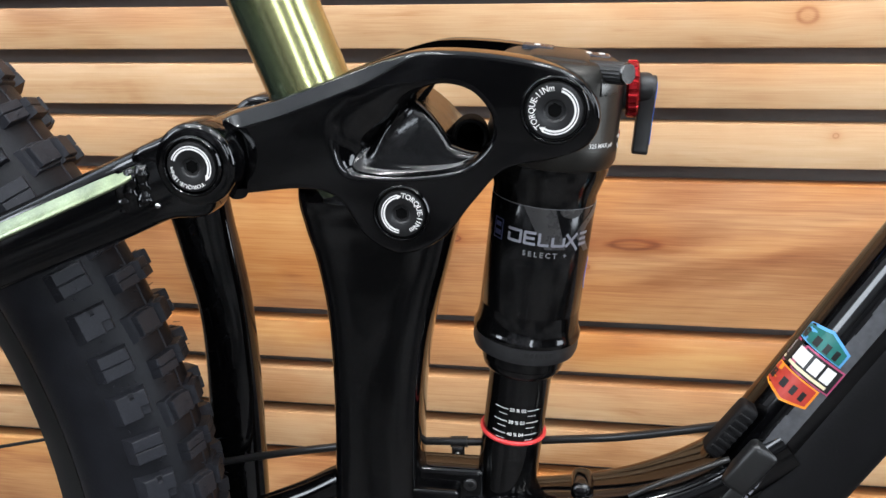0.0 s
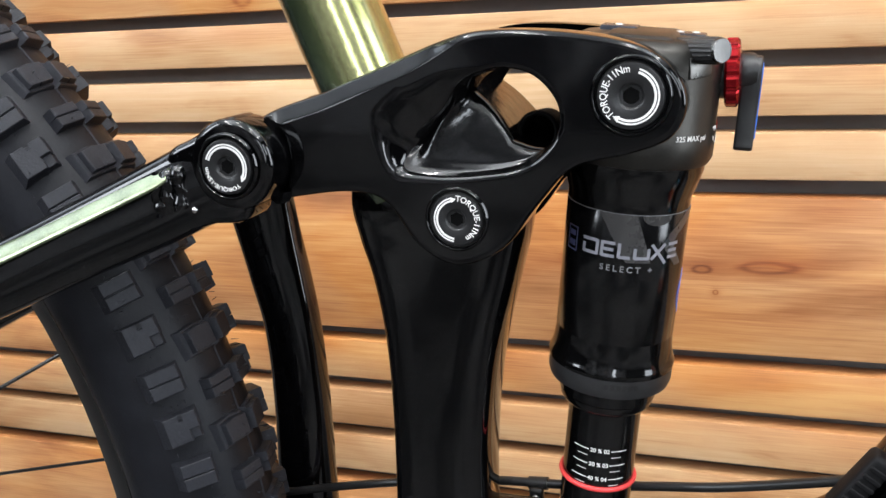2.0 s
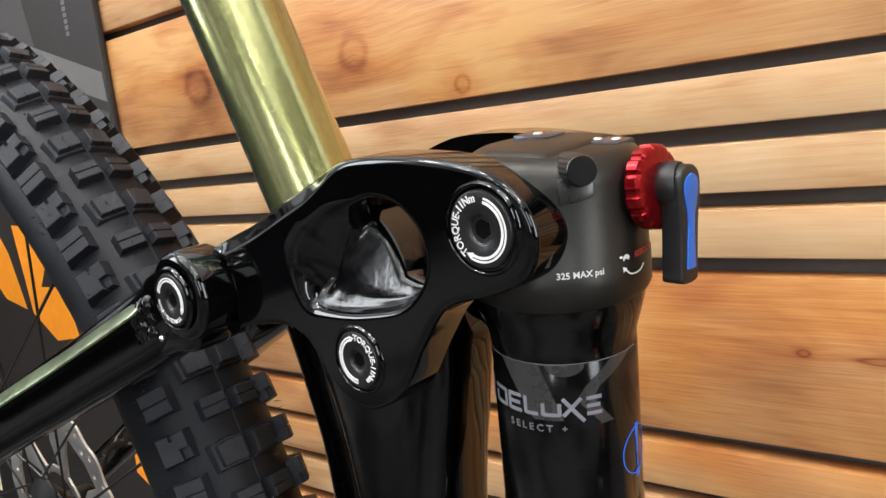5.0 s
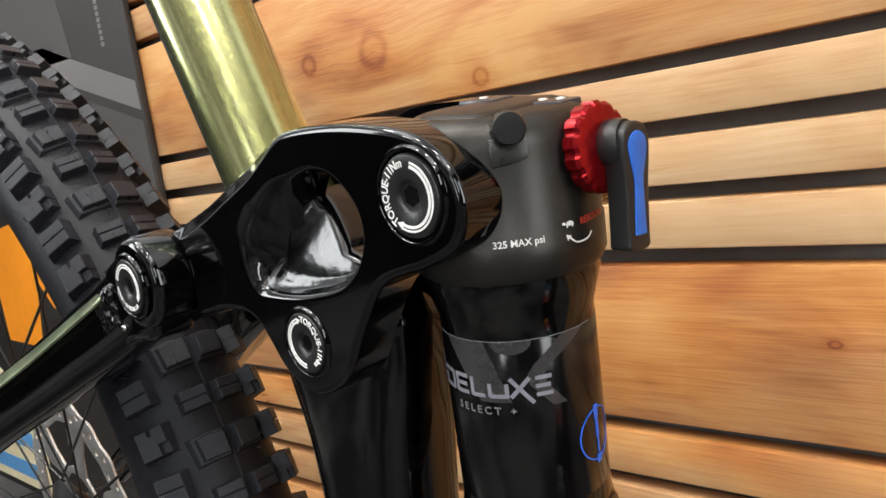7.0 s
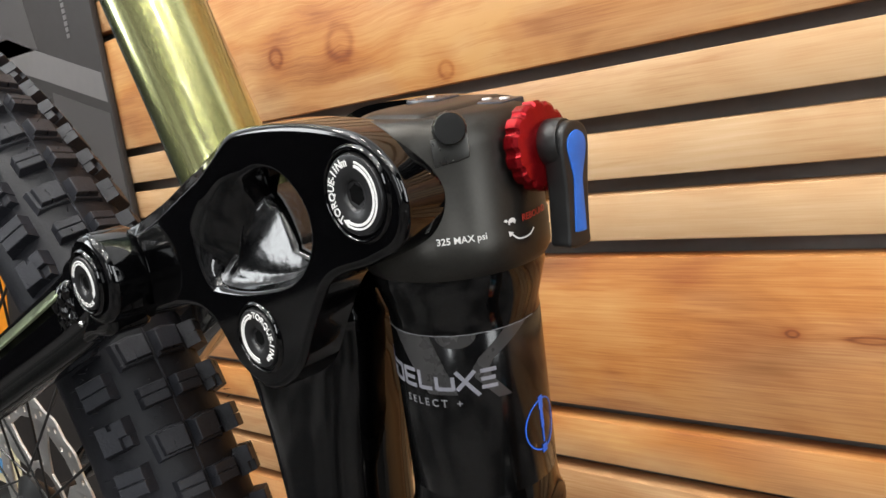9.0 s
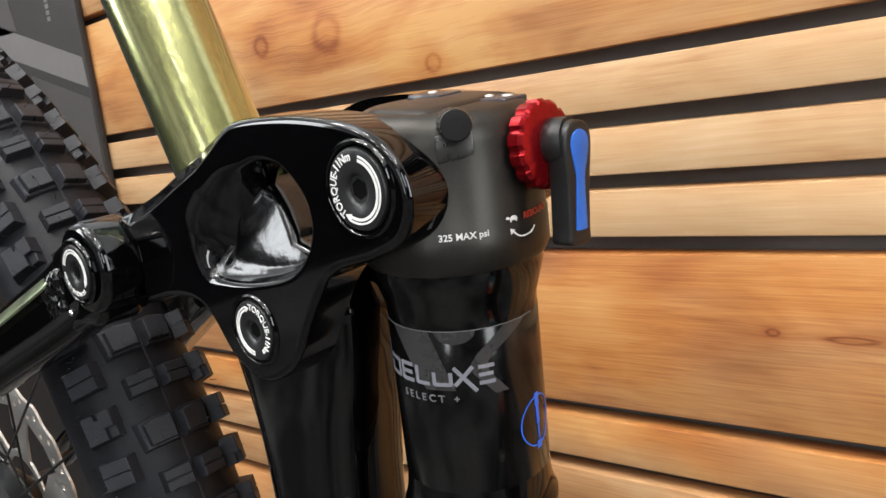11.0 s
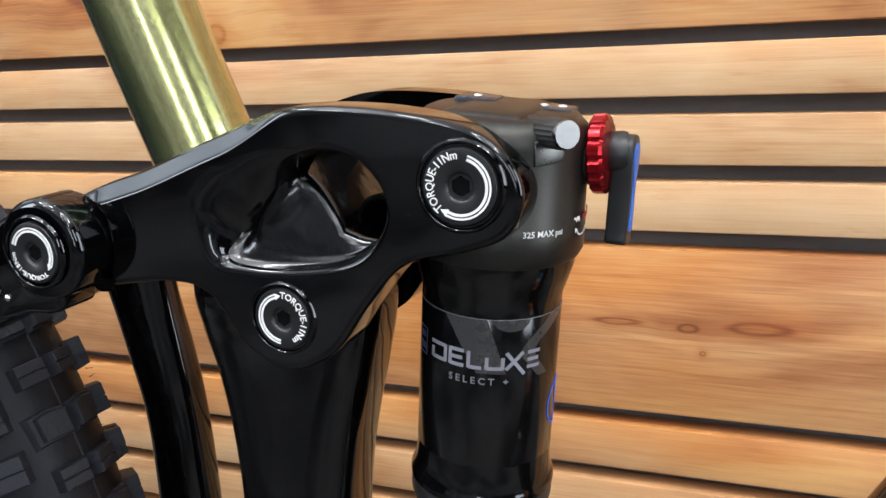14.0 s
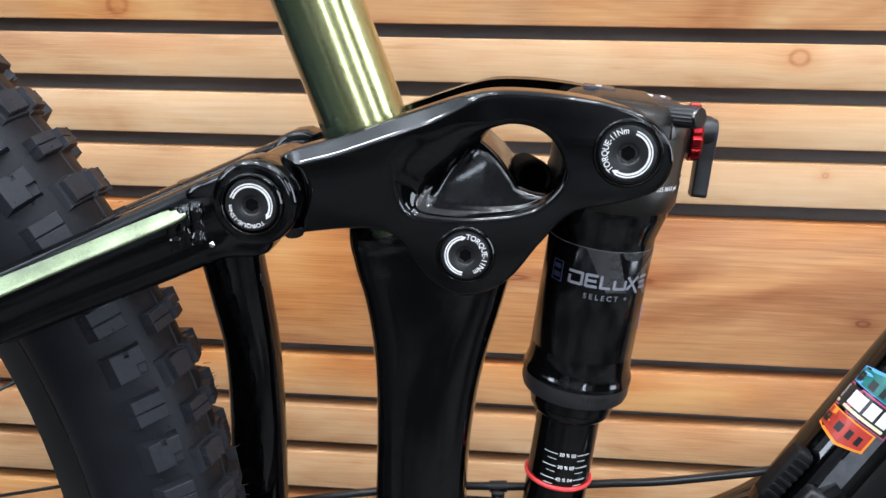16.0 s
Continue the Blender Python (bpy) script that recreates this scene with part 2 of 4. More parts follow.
    p.inputs["Specular IOR Level"].default_value = 0.4
    b = node(nt, "ShaderNodeBump", Strength=0.22, Distance=0.0005)
    nt.links.new(maths(nt, "ADD", streak, maths(nt, "MULTIPLY", fibre, 0.6)), b.inputs["Height"])
    nt.links.new(b.outputs[0], p.inputs["Normal"])
    return m


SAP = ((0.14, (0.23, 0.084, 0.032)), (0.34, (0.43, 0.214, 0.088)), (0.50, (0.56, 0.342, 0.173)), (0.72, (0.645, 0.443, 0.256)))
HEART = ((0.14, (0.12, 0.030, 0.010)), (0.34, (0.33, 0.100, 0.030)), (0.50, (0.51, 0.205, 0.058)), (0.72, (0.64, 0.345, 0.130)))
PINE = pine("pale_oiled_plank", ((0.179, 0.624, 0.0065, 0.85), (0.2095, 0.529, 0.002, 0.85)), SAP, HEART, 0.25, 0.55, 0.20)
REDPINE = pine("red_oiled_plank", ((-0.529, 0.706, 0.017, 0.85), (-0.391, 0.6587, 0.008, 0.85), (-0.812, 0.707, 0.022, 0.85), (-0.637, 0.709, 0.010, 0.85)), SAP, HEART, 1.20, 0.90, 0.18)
TANPINE = pine("tan_oiled_plank", ((-0.103, 0.433, 0.0026, 0.55), (0.003, 0.429, 0.0034, 0.45), (0.052, 0.432, 0.0042, 0.20), (0.014, 0.4105, 0.0018, 0.9), (-0.050, 0.431, 0.0024, 0.14), (-0.367, 0.441, 0.0024, 0.7), (0.255, 0.402, 0.0028, 0.5)), SAP, HEART, 0.97, 0.64, 0.10)

# ---- tools ----


def bm_object(name, bm, mat, smooth=True, sharp=40):
    bmesh.ops.recalc_face_normals(bm, faces=bm.faces)
    me = bpy.data.meshes.new(name)
    for e in bm.edges:
        if len(e.link_faces) == 2 and e.calc_face_angle(0) > radians(sharp):
            e.smooth = False
    for f in bm.faces:
        f.smooth = smooth
    bm.to_mesh(me)
    bm.free()
    for one in mat if isinstance(mat, (list, tuple)) else (mat,):
        me.materials.append(one)
    return new(name, me)


def part(name, bm, mat, parent, label="", smooth=True, sharp=40):
    ob = bm_object(name, bm, mat, smooth, sharp)
    ob.parent = parent
    if label:
        tagged(ob, label)
    return ob


def turned(profile, seg=48, cap=True):
    """A body of revolution about z from rows of (radius, height)."""
    bm = bmesh.new()
    rings = [[bm.verts.new((r * math.cos(2 * math.pi * k / seg), r * math.sin(2 * math.pi * k / seg), h)) for k in range(seg)] for r, h in profile]
    for a, b in zip(rings, rings[1:]):
        for k in range(seg):
            bm.faces.new((a[k], a[(k + 1) % seg], b[(k + 1) % seg], b[k]))
    if cap:
        bm.faces.new(rings[0][::-1])
        bm.faces.new(rings[-1])
    return bm


def moved(bm, m):
    bmesh.ops.transform(bm, matrix=m, verts=bm.verts)
    return bm


def along(a, b):
    """The pose that lays z from a towards b."""
    a, b = Vector(a), Vector(b)
    return Matrix.Translation(a) @ (b - a).to_track_quat("Z", "Y").to_matrix().to_4x4()


def spline(points, count, closed=False):
    """Evenly many places on a smooth curve through the points."""
    p = [Vector(q) for q in points]
    n, out = len(p), []
    spans = n if closed else n - 1
    for k in range(count + (0 if closed else 1)):
        u = k * spans / count
        i = min(int(u), spans - 1)
        t = u - i
        get = (lambda j: p[j % n]) if closed else (lambda j: p[max(0, min(n - 1, j))])
        a, b, c, d = get(i - 1), get(i), get(i + 1), get(i + 2)
        out.append(0.5 * (2 * b + (c - a) * t + (2 * a - 5 * b + 4 * c - d) * t * t + (3 * b - a - 3 * c + d) * t ** 3))
    return out


def swept(path, sizes, side=(0, 1, 0), power=2.0, seg=24, count=24):
    """A tube along a smooth path. sizes: rows of (half height, half width across side), blended along it."""
    side = Vector(side)
    pts = spline(path, count)
    sz = spline([(*s, 0) for s in sizes], count)
    bm, rings = bmesh.new(), []
    for k, c in enumerate(pts):
        t = (pts[min(k + 1, count)] - pts[max(k - 1, 0)]).normalized()
        across = (side - t * side.dot(t)).normalized()
        up = t.cross(across)
        ring = []
        for j in range(seg):
            a = 2 * math.pi * j / seg
            ca, sa = math.cos(a), math.sin(a)
            ring.append(bm.verts.new(c + up * (math.copysign(abs(ca) ** (2 / power), ca) * sz[k].x) + across * (math.copysign(abs(sa) ** (2 / power), sa) * sz[k].y)))
        rings.append(ring)
    for a, b in zip(rings, rings[1:]):
        for j in range(seg):
            bm.faces.new((a[j], a[(j + 1) % seg], b[(j + 1) % seg], b[j]))
    bm.faces.new(rings[0][::-1])
    bm.faces.new(rings[-1])
    return bm


def curve_mesh(data):
    ob = bpy.data.objects.new("shape", data)
    scene.collection.objects.link(ob)
    deps = bpy.context.evaluated_depsgraph_get()
    me = bpy.data.meshes.new_from_object(ob.evaluated_get(deps))
    bm = bmesh.new()
    bm.from_mesh(me)
    bpy.data.objects.remove(ob)
    bpy.data.meshes.remove(me)
    bmesh.ops.remove_doubles(bm, verts=bm.verts, dist=1e-6)
    return bm


def plate(outlines, depth, bevel, steps=3):
    """A flat body with rounded rims, from outlines in its own plane (holes inside), depth thick about its middle."""
    data = bpy.data.curves.new("shape", "CURVE")
    data.dimensions, data.fill_mode = "2D", "BOTH"
    data.extrude, data.bevel_depth, data.bevel_resolution = depth / 2 - bevel, bevel, steps
    data.offset = -bevel
    for pts in outlines:
        s = data.splines.new("POLY")
        s.points.add(len(pts) - 1)
        for q, v in zip(s.points, pts):
            q.co = (v[0], v[1], 0, 1)
        s.use_cyclic_u = True
    return curve_mesh(data)


UPRIGHT = pose(0, 0, 0, 90)  # lays (x, y) drawings into x, z


def xz(bm, y):
    """Stands a drawing up, its middle at y."""
    return moved(bm, Matrix.Translation((0, y, 0)) @ UPRIGHT)


def words(text, height, depth=0.0002, bold=0.022):
    """Lettering that starts at 0, on its base line, with capitals of that height."""
    data = bpy.data.curves.new("shape", "FONT")
    data.body, data.size, data.extrude, data.resolution_u, data.offset = text, height / 0.7, depth / 2, 3, bold * height
    return curve_mesh(data)


def joined(*bms):
    out = bmesh.new()
    for b in bms:
        me = bpy.data.meshes.new("shape")
        b.to_mesh(me)
        b.free()
        out.from_mesh(me)
        bpy.data.meshes.remove(me)
    return out


def boxed(x0, x1, y0, y1, z0, z1, bevel=0.0, seg=2):
    bm = bmesh.new()
    bmesh.ops.create_cube(bm, size=1)
    moved(bm, Matrix.Translation(((x0 + x1) / 2, (y0 + y1) / 2, (z0 + z1) / 2)) @ Matrix.Diagonal((x1 - x0, y1 - y0, z1 - z0, 1)))
    if bevel:
        bmesh.ops.bevel(bm, geom=bm.edges[:], offset=bevel, segments=seg, affect="EDGES", profile=0.5)
    return bm


def strip(path, width, depth=0.0002):
    """A flat ribbon of that width along a drawn line."""
    bm, rows = bmesh.new(), []
    for k, p in enumerate(path):
        t = (path[min(k + 1, len(path) - 1)] - path[max(k - 1, 0)]).normalized()
        n = Vector((-t.y, t.x, 0)) * width / 2
        up = Vector((0, 0, depth / 2))
        rows.append([bm.verts.new(q) for q in (p + n + up, p - n + up, p - n - up, p + n - up)])
    for a, b in zip(rows, rows[1:]):
        for j in range(4):
            bm.faces.new((a[j], a[(j + 1) % 4], b[(j + 1) % 4], b[j]))
    bm.faces.new(rows[0][::-1])
    bm.faces.new(rows[-1])
    return bm


def polygon(pts, depth=0.0002):
    bm = bmesh.new()
    f = bm.faces.new([bm.verts.new((p[0], p[1], -depth / 2)) for p in pts])
    got = bmesh.ops.extrude_face_region(bm, geom=[f])
    bmesh.ops.translate(bm, vec=(0, 0, depth), verts=[v for v in got["geom"] if isinstance(v, bmesh.types.BMVert)])
    return bm


def arc(r, a0, a1, n=24):
    return [Vector((r * math.cos(radians(a0 + (a1 - a0) * k / n)), r * math.sin(radians(a0 + (a1 - a0) * k / n)), 0)) for k in range(n + 1)]


def finely(bm, step):
    """Cuts long faces so that a drawing can bend."""
    for _ in range(4):
        long = [e for e in bm.edges if e.calc_length() > step]
        if not long:
            break
        bmesh.ops.subdivide_edges(bm, edges=long, cuts=1)
        bmesh.ops.triangulate(bm, faces=[f for f in bm.faces if len(f.verts) > 4])
    return bm


def wrapped(bm, radius, angle):
    """Bends a drawing (x along, y up, z out) round a standing cylinder, its x = 0 at that angle in degrees."""
    for v in bm.verts:
        a = radians(angle) + v.co.x / radius
        r = radius + v.co.z
        v.co = (r * math.cos(a), r * math.sin(a), v.co.y)
    return bm


# ---- setting ----
wall = tagged(bm_object("wall_north", boxed(-2.4, 2.4, 0.474, 0.59, 0, 2.8), DARK), "grey-brown lining wall behind the wooden slats", "wall", kind="structure")
tagged(bm_object("floor", boxed(-2.4, 2.4, -3.2, 0.49, -0.1, 0.0055), FLOOR), "unseen grey shop floor, patched to mottle the reflections", "floor", kind="structure")
tagged(bm_object("ceiling", boxed(-2.4, 2.4, -3.2, 0.59, 2.8, 2.9), CEILING), "plain white ceiling", "ceiling", kind="structure")
tagged(bm_object("wall_south", boxed(-2.4, 2.4, -3.3, -3.2, 0, 2.8), SHOPWALL), "unseen grey shop wall, patched to mottle the reflections", "wall", kind="structure")
tagged(bm_object("wall_west", boxed(-2.5, -2.4, -3.3, 0.59, 0, 2.8), PLASTER), "plain dim shop wall", "wall", kind="structure")
# pale slab out of view, added so the link's chamfer reflects grey
tagged(bm_object("unseen_wall_west_upper", boxed(-2.3999, -2.392, -3.1995, 0.4735, 1.05, 2.7995), PALEWALL), "unseen pale slab on the upper shop wall, added as a reflector", "wall", kind="structure")
tagged(bm_object("wall_east", boxed(2.4, 2.5, -3.3, 0.59, 0, 2.8), PLASTER), "plain dim shop wall", "wall", kind="structure")

# closes the room unseen; white to brighten reflections in the link
tagged(bm_object("unseen_wall_upper", boxed(-2.4, 2.4, 0.452, 0.4735, 1.372, 2.798), CEILING), "unseen white wall above the wooden slats, added as a reflector", "wall", kind="structure")

# planks: lower and upper rim
FRONT, THICK = 0.4445, 0.022
rims = [(0.646, 0.792)]
for z1, z0 in ((0.635, 0.5987), (0.586, 0.550), (0.538, 0.5014), (0.488, 0.3595), (0.348, 0.3103), (0.299, 0.2632), (0.252, 0.216), (0.204, 0.070)):
    rims.append((z0, z1))
z = 0.804
for h in (0.041, 0.039, 0.040, 0.128, 0.041, 0.040, 0.039, 0.128):
    rims.append((z, z + h))
    z += h + 0.011

# ---- bicycle ----
YM = 0.032
TIP = 2.0  # degrees by which the parked bike leans away from the wall
bike = tagged(new("bicycle"), "black mountain bike with gold seat tube, parked before a slatted wall", "bicycle")


def tilted(bm, x, y, z, lean=0.0):
    """Places a body whose own axis is z, leaning in x by dx/dz."""
    return moved(bm, along((x, y, z), (x + lean, y, z + 1)))


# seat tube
seat_tube = part("seat_tube", tilted(turned([(0.0172, -0.06), (0.0172, 0.30)], 64), -0.1065, YM - 0.002, 0.62, -0.385), GOLD, bike, "gold flake seat tube, green reflection painted on its rear side")

# seat strut and its forged head
strut = swept([(-0.080, YM, 0.33), (-0.0785, YM, 0.40), (-0.0768, YM, 0.447), (-0.0758, YM, 0.472), (-0.0745, YM, 0.495), (-0.0733, YM, 0.515), (-0.0724, YM, 0.534), (-0.0724, YM, 0.548), (-0.0725, YM, 0.562), (-0.0715, YM, 0.575)],
              [(0.021, 0.0165), (0.0202, 0.0165), (0.0198, 0.0168), (0.0202, 0.0170), (0.0217, 0.0172), (0.0245, 0.0175), (0.0288, 0.0178), (0.0325, 0.0180), (0.0345, 0.0178), (0.030, 0.012)], power=3.4, seg=48, count=60)
part("seat_strut", strut, GLOSS, bike, "glossy black lower seat strut")

# rocker link
link_line = spline([(-0.127, 0.5955), (-0.104, 0.603), (-0.081, 0.6115), (-0.059, 0.619), (-0.044, 0.6212), (-0.020, 0.6197), (0.002, 0.615), (0.013, 0.607), (0.0165, 0.597), (0.012, 0.587), (0.0, 0.582), (-0.018, 0.5775), (-0.030, 0.565), (-0.042, 0.550), (-0.058, 0.5435), (-0.072, 0.550), (-0.083, 0.565), (-0.098, 0.5685), (-0.1275, 0.5655), (-0.1205, 0.572), (-0.1185, 0.5805), (-0.1205, 0.589)], 176, True)
hole_line = spline([(-0.056, 0.6025), (-0.048, 0.6078), (-0.039, 0.6092), (-0.0295, 0.6060), (-0.0228, 0.597), (-0.0240, 0.587), (-0.034, 0.5780), (-0.052, 0.5748), (-0.068, 0.5748), (-0.0765, 0.5775), (-0.072, 0.586), (-0.064, 0.593)], 96, True)


def link_side():
    """One side of the link: a wide chamfer on the upper rear rim, and a window that is crisp on the right and below and scooped out softly on the left."""
    ease = lambda v: (lambda c: c * c * (3 - 2 * c))(max(0.0, min(1.0, v)))
    bm, n = bmesh.new(), len(link_line)

    def normals(line):
        m = len(line)
        area = sum(line[k].x * line[(k + 1) % m].y - line[(k + 1) % m].x * line[k].y for k in range(m))
        out = []
        for k in range(m):
            t = (line[(k + 1) % m] - line[k - 1]).normalized()
            out.append(Vector((t.y, -t.x)) * (1 if area > 0 else -1))
        return out

    def ringed(line, norm, profile, closed_rows=True):
        rows = []
        for j in range(len(profile(0))):
            row = []
            for k, p in enumerate(line):
                off, y = profile(k)[j]
                q = p + norm[k] * off
                row.append(bm.verts.new((q.x, y, q.y)))
            rows.append(row)
        for a, b in zip(rows, rows[1:]):
            for k in range(len(line)):
                bm.faces.new((a[k], a[(k + 1) % len(line)], b[(k + 1) % len(line)], b[k]))
        return rows

    on = normals(link_line)
    wide = []
    for p, q in zip(link_line, on):
        up = ease((q.y - 0.55) / 0.35)
        wide.append(0.0021 + 0.0040 * up * ease((-0.046 - p.x) / 0.030) * ease((p.x + 0.132) / 0.010))

    def outer(k):
        w, r = wide[k], 0.0009
        flat = [(-w, 0.0), (-w - 0.0003, 0.0)]
        c = ease((w - 0.0021) / 0.0028)
        turn = [math.pi / 2 * j / 8 for j in range(1, 8)]
        out = [(0.0, 0.014), (0.0, (w * 0.9 + r) * c + w * (1 - c))]
        for j, a in enumerate(turn):
            line = Vector((-0.04 * w, 0.86 * w)).lerp(Vector((-0.90 * w, 0.05 * w)), j / 6)
            out.append((line.x * c - w * (1 - math.cos(a)) * (1 - c), line.y * c + w * (1 - math.sin(a)) * (1 - c)))
        return out + flat

    rows = ringed(link_line, on, outer)
    hn = normals(hole_line)
    soft = []
    for p in hole_line:
        soft.append(ease((-0.046 - p.x) / 0.022) * ease((p.y - 0.5735) / 0.0125))
    steps = 14

    def inner(k):
        s = soft[k]
        out = [(0.0023 * (1 - s) + 0.0184 * s, 0.0)]
        for j in range(steps + 1):
            u = j / steps
            a = math.pi / 2 * u
            crisp = (0.0020 * (1 - math.sin(a)), 0.0020 * (1 - math.cos(a)))
            reach = 0.018
            scoop = (reach * (1 - u), 0.0075 * u ** 2.2)
            out.append((crisp[0] * (1 - s) + scoop[0] * s, crisp[1] * (1 - s) + scoop[1] * s))
        out.append((-0.0002 * (1 - s) - 0.004 * s, 0.0060 * (1 - s) + 0.0100 * s))
        out.append((-0.0006 * (1 - s) - 0.007 * s, 0.0140))
        return out

    holes = ringed(hole_line, hn, inner)
    bores = []
    for bx, bz, r in ((0.0, 0.600, 0.0106), (-0.0575, 0.560, 0.0094)):
        front, back = [[bm.verts.new((bx + r * math.cos(2 * math.pi * k / 48), y, bz + r * math.sin(2 * math.pi * k / 48))) for k in range(48)] for y in (0.0, 0.009)]
        for k in range(48):
            bm.faces.new((front[k], front[(k + 1) % 48], back[(k + 1) % 48], back[k]))
        bm.faces.new(back)
        bores.append(front)
    bm.edges.index_update()

    def loop(row):
        return [bm.edges.get((row[k], row[(k + 1) % len(row)])) for k in range(len(row))]

    bmesh.ops.triangle_fill(bm, use_beauty=True, use_dissolve=False, edges=loop(rows[-1]) + loop(holes[0]) + loop(bores[0]) + loop(bores[1]))
    bmesh.ops.triangle_fill(bm, use_beauty=True, use_dissolve=False, edges=loop(rows[0]) + loop(holes[-1]))
    return bm


link = part("rocker_link", link_side(), GLOSS, bike, "glossy black forged rocker link with an open window", sharp=60)
part("far_plate", moved(link_side(), Matrix.Translation((0, 2 * YM, 0)) @ Matrix.Diagonal((1, -1, 1, 1))), GLOSS, link, sharp=60)
part("tail_tongue", xz(plate([[Vector((-0.134 + 0.0135 * math.cos(a / 20 * math.pi), 0.580 + 0.0135 * math.sin(a / 20 * math.pi))) for a in range(40)], [Vector((-0.134 + 0.004 * math.cos(a / 20 * math.pi), 0.580 + 0.004 * math.sin(a / 20 * math.pi))) for a in range(40)]], 0.060, 0.001), YM), GLOSS, link)




def link_web():
    """The bridge between the two sides of the link: a smooth lobe that rises from the window's lower rim, with a valley along its rear, and a rounded front lip."""
    ease = lambda v: (lambda c: c * c * (3 - 2 * c))(max(0.0, min(1.0, v)))
    n = Vector((-0.714, -0.70))
    top, foot = Vector((-0.0555, 0.6030)), Vector((-0.0405, 0.5838))
    steps, r = 54, 0.0036
    run_out = Vector((-0.0300, 0.5815))
    bm, rows = bmesh.new(), []
    for i in range(steps + 1):
        t = i / steps
        a = hole_line[95 - i].to_2d()
        b = top.lerp(foot, t / 0.8) if t < 0.8 else foot.lerp(run_out, (t - 0.8) / 0.2)
        deep = 0.0125 - 0.0065 * min(t / 0.8, 1.0)
        s = ease((-0.046 - a.x) / 0.022) * ease((a.y - 0.5735) / 0.0125)
        start = 0.0016 * (1 - s) + 0.0075 * s
        rear = ease((0.50 - t) / 0.22)
        half = []
        for k in range(31):
            u = k / 30
            lobe = 0.0042 + (deep - 0.0042) * u ** 1.7
            rise = start + (lobe - start) * ease(u / 0.30)
            groove = 0.0055 * rear * math.exp(-((u - 0.17) / 0.09) ** 2) + 0.0012 * (1 - rear) * math.exp(-((u - 0.09) / 0.07) ** 2)
            c = a.lerp(b, u)
            half.append((c, rise + groove))
        g0 = math.atan2(1.7 * (deep - 0.0042), (b - a).length)
        for k in range(1, 11):
            g = g0 + (math.pi / 2 - g0) * k / 10
            half.append((b - n * (r * (math.sin(g) - math.sin(g0))), deep + r * (math.cos(g0) - math.cos(g))))
        line = half + [(c, 2 * YM - y) for c, y in half[::-1]]
        rows.append([bm.verts.new((c.x, y, c.y)) for c, y in line])
    for p, q in zip(rows, rows[1:]):
        for k in range(len(p) - 1):
            bm.faces.new((p[k], p[k + 1], q[k + 1], q[k]))
    inside = [v for row in rows[1:-1] for v in row[1:28] + row[-28:-1]]
    for _ in range(8):
        bmesh.ops.smooth_vert(bm, verts=inside, factor=0.5, use_axis_x=True, use_axis_y=True, use_axis_z=True)
    return bm


part("web", link_web(), CAST, link, "smooth lobed bridge of the link")
bore = turned([(0.0052, 0.026), (0.0054, 0.004), (0.0056, 0.0004), (0.0062, 0.0), (0.0070, 0.0005), (0.0073, 0.0016), (0.0073, 0.036)], 48)
part("bore", moved(bore, along((-0.0330, 0.0175, 0.5866), (-0.0330 - 0.12, 1.0, 0.5866 - 0.10))), SOCKET, link, "bored boss beside the bridge, blackened for the shade inside")


# pivot bolts
def ring_words(text, r, start, stop, height):
    """A line of lettering bent round a ring, from one angle to the other."""
    b = finely(words(text, height, bold=0.012), height * 0.4)
    x0, x1 = min(v.co.x for v in b.verts), max(v.co.x for v in b.verts)
    for v in b.verts:
        a = radians(start + (stop - start) * (v.co.x - x0) / (x1 - x0))
        q = r + v.co.y
        v.co = (q * math.cos(a), q * math.sin(a), v.co.z)
    return b


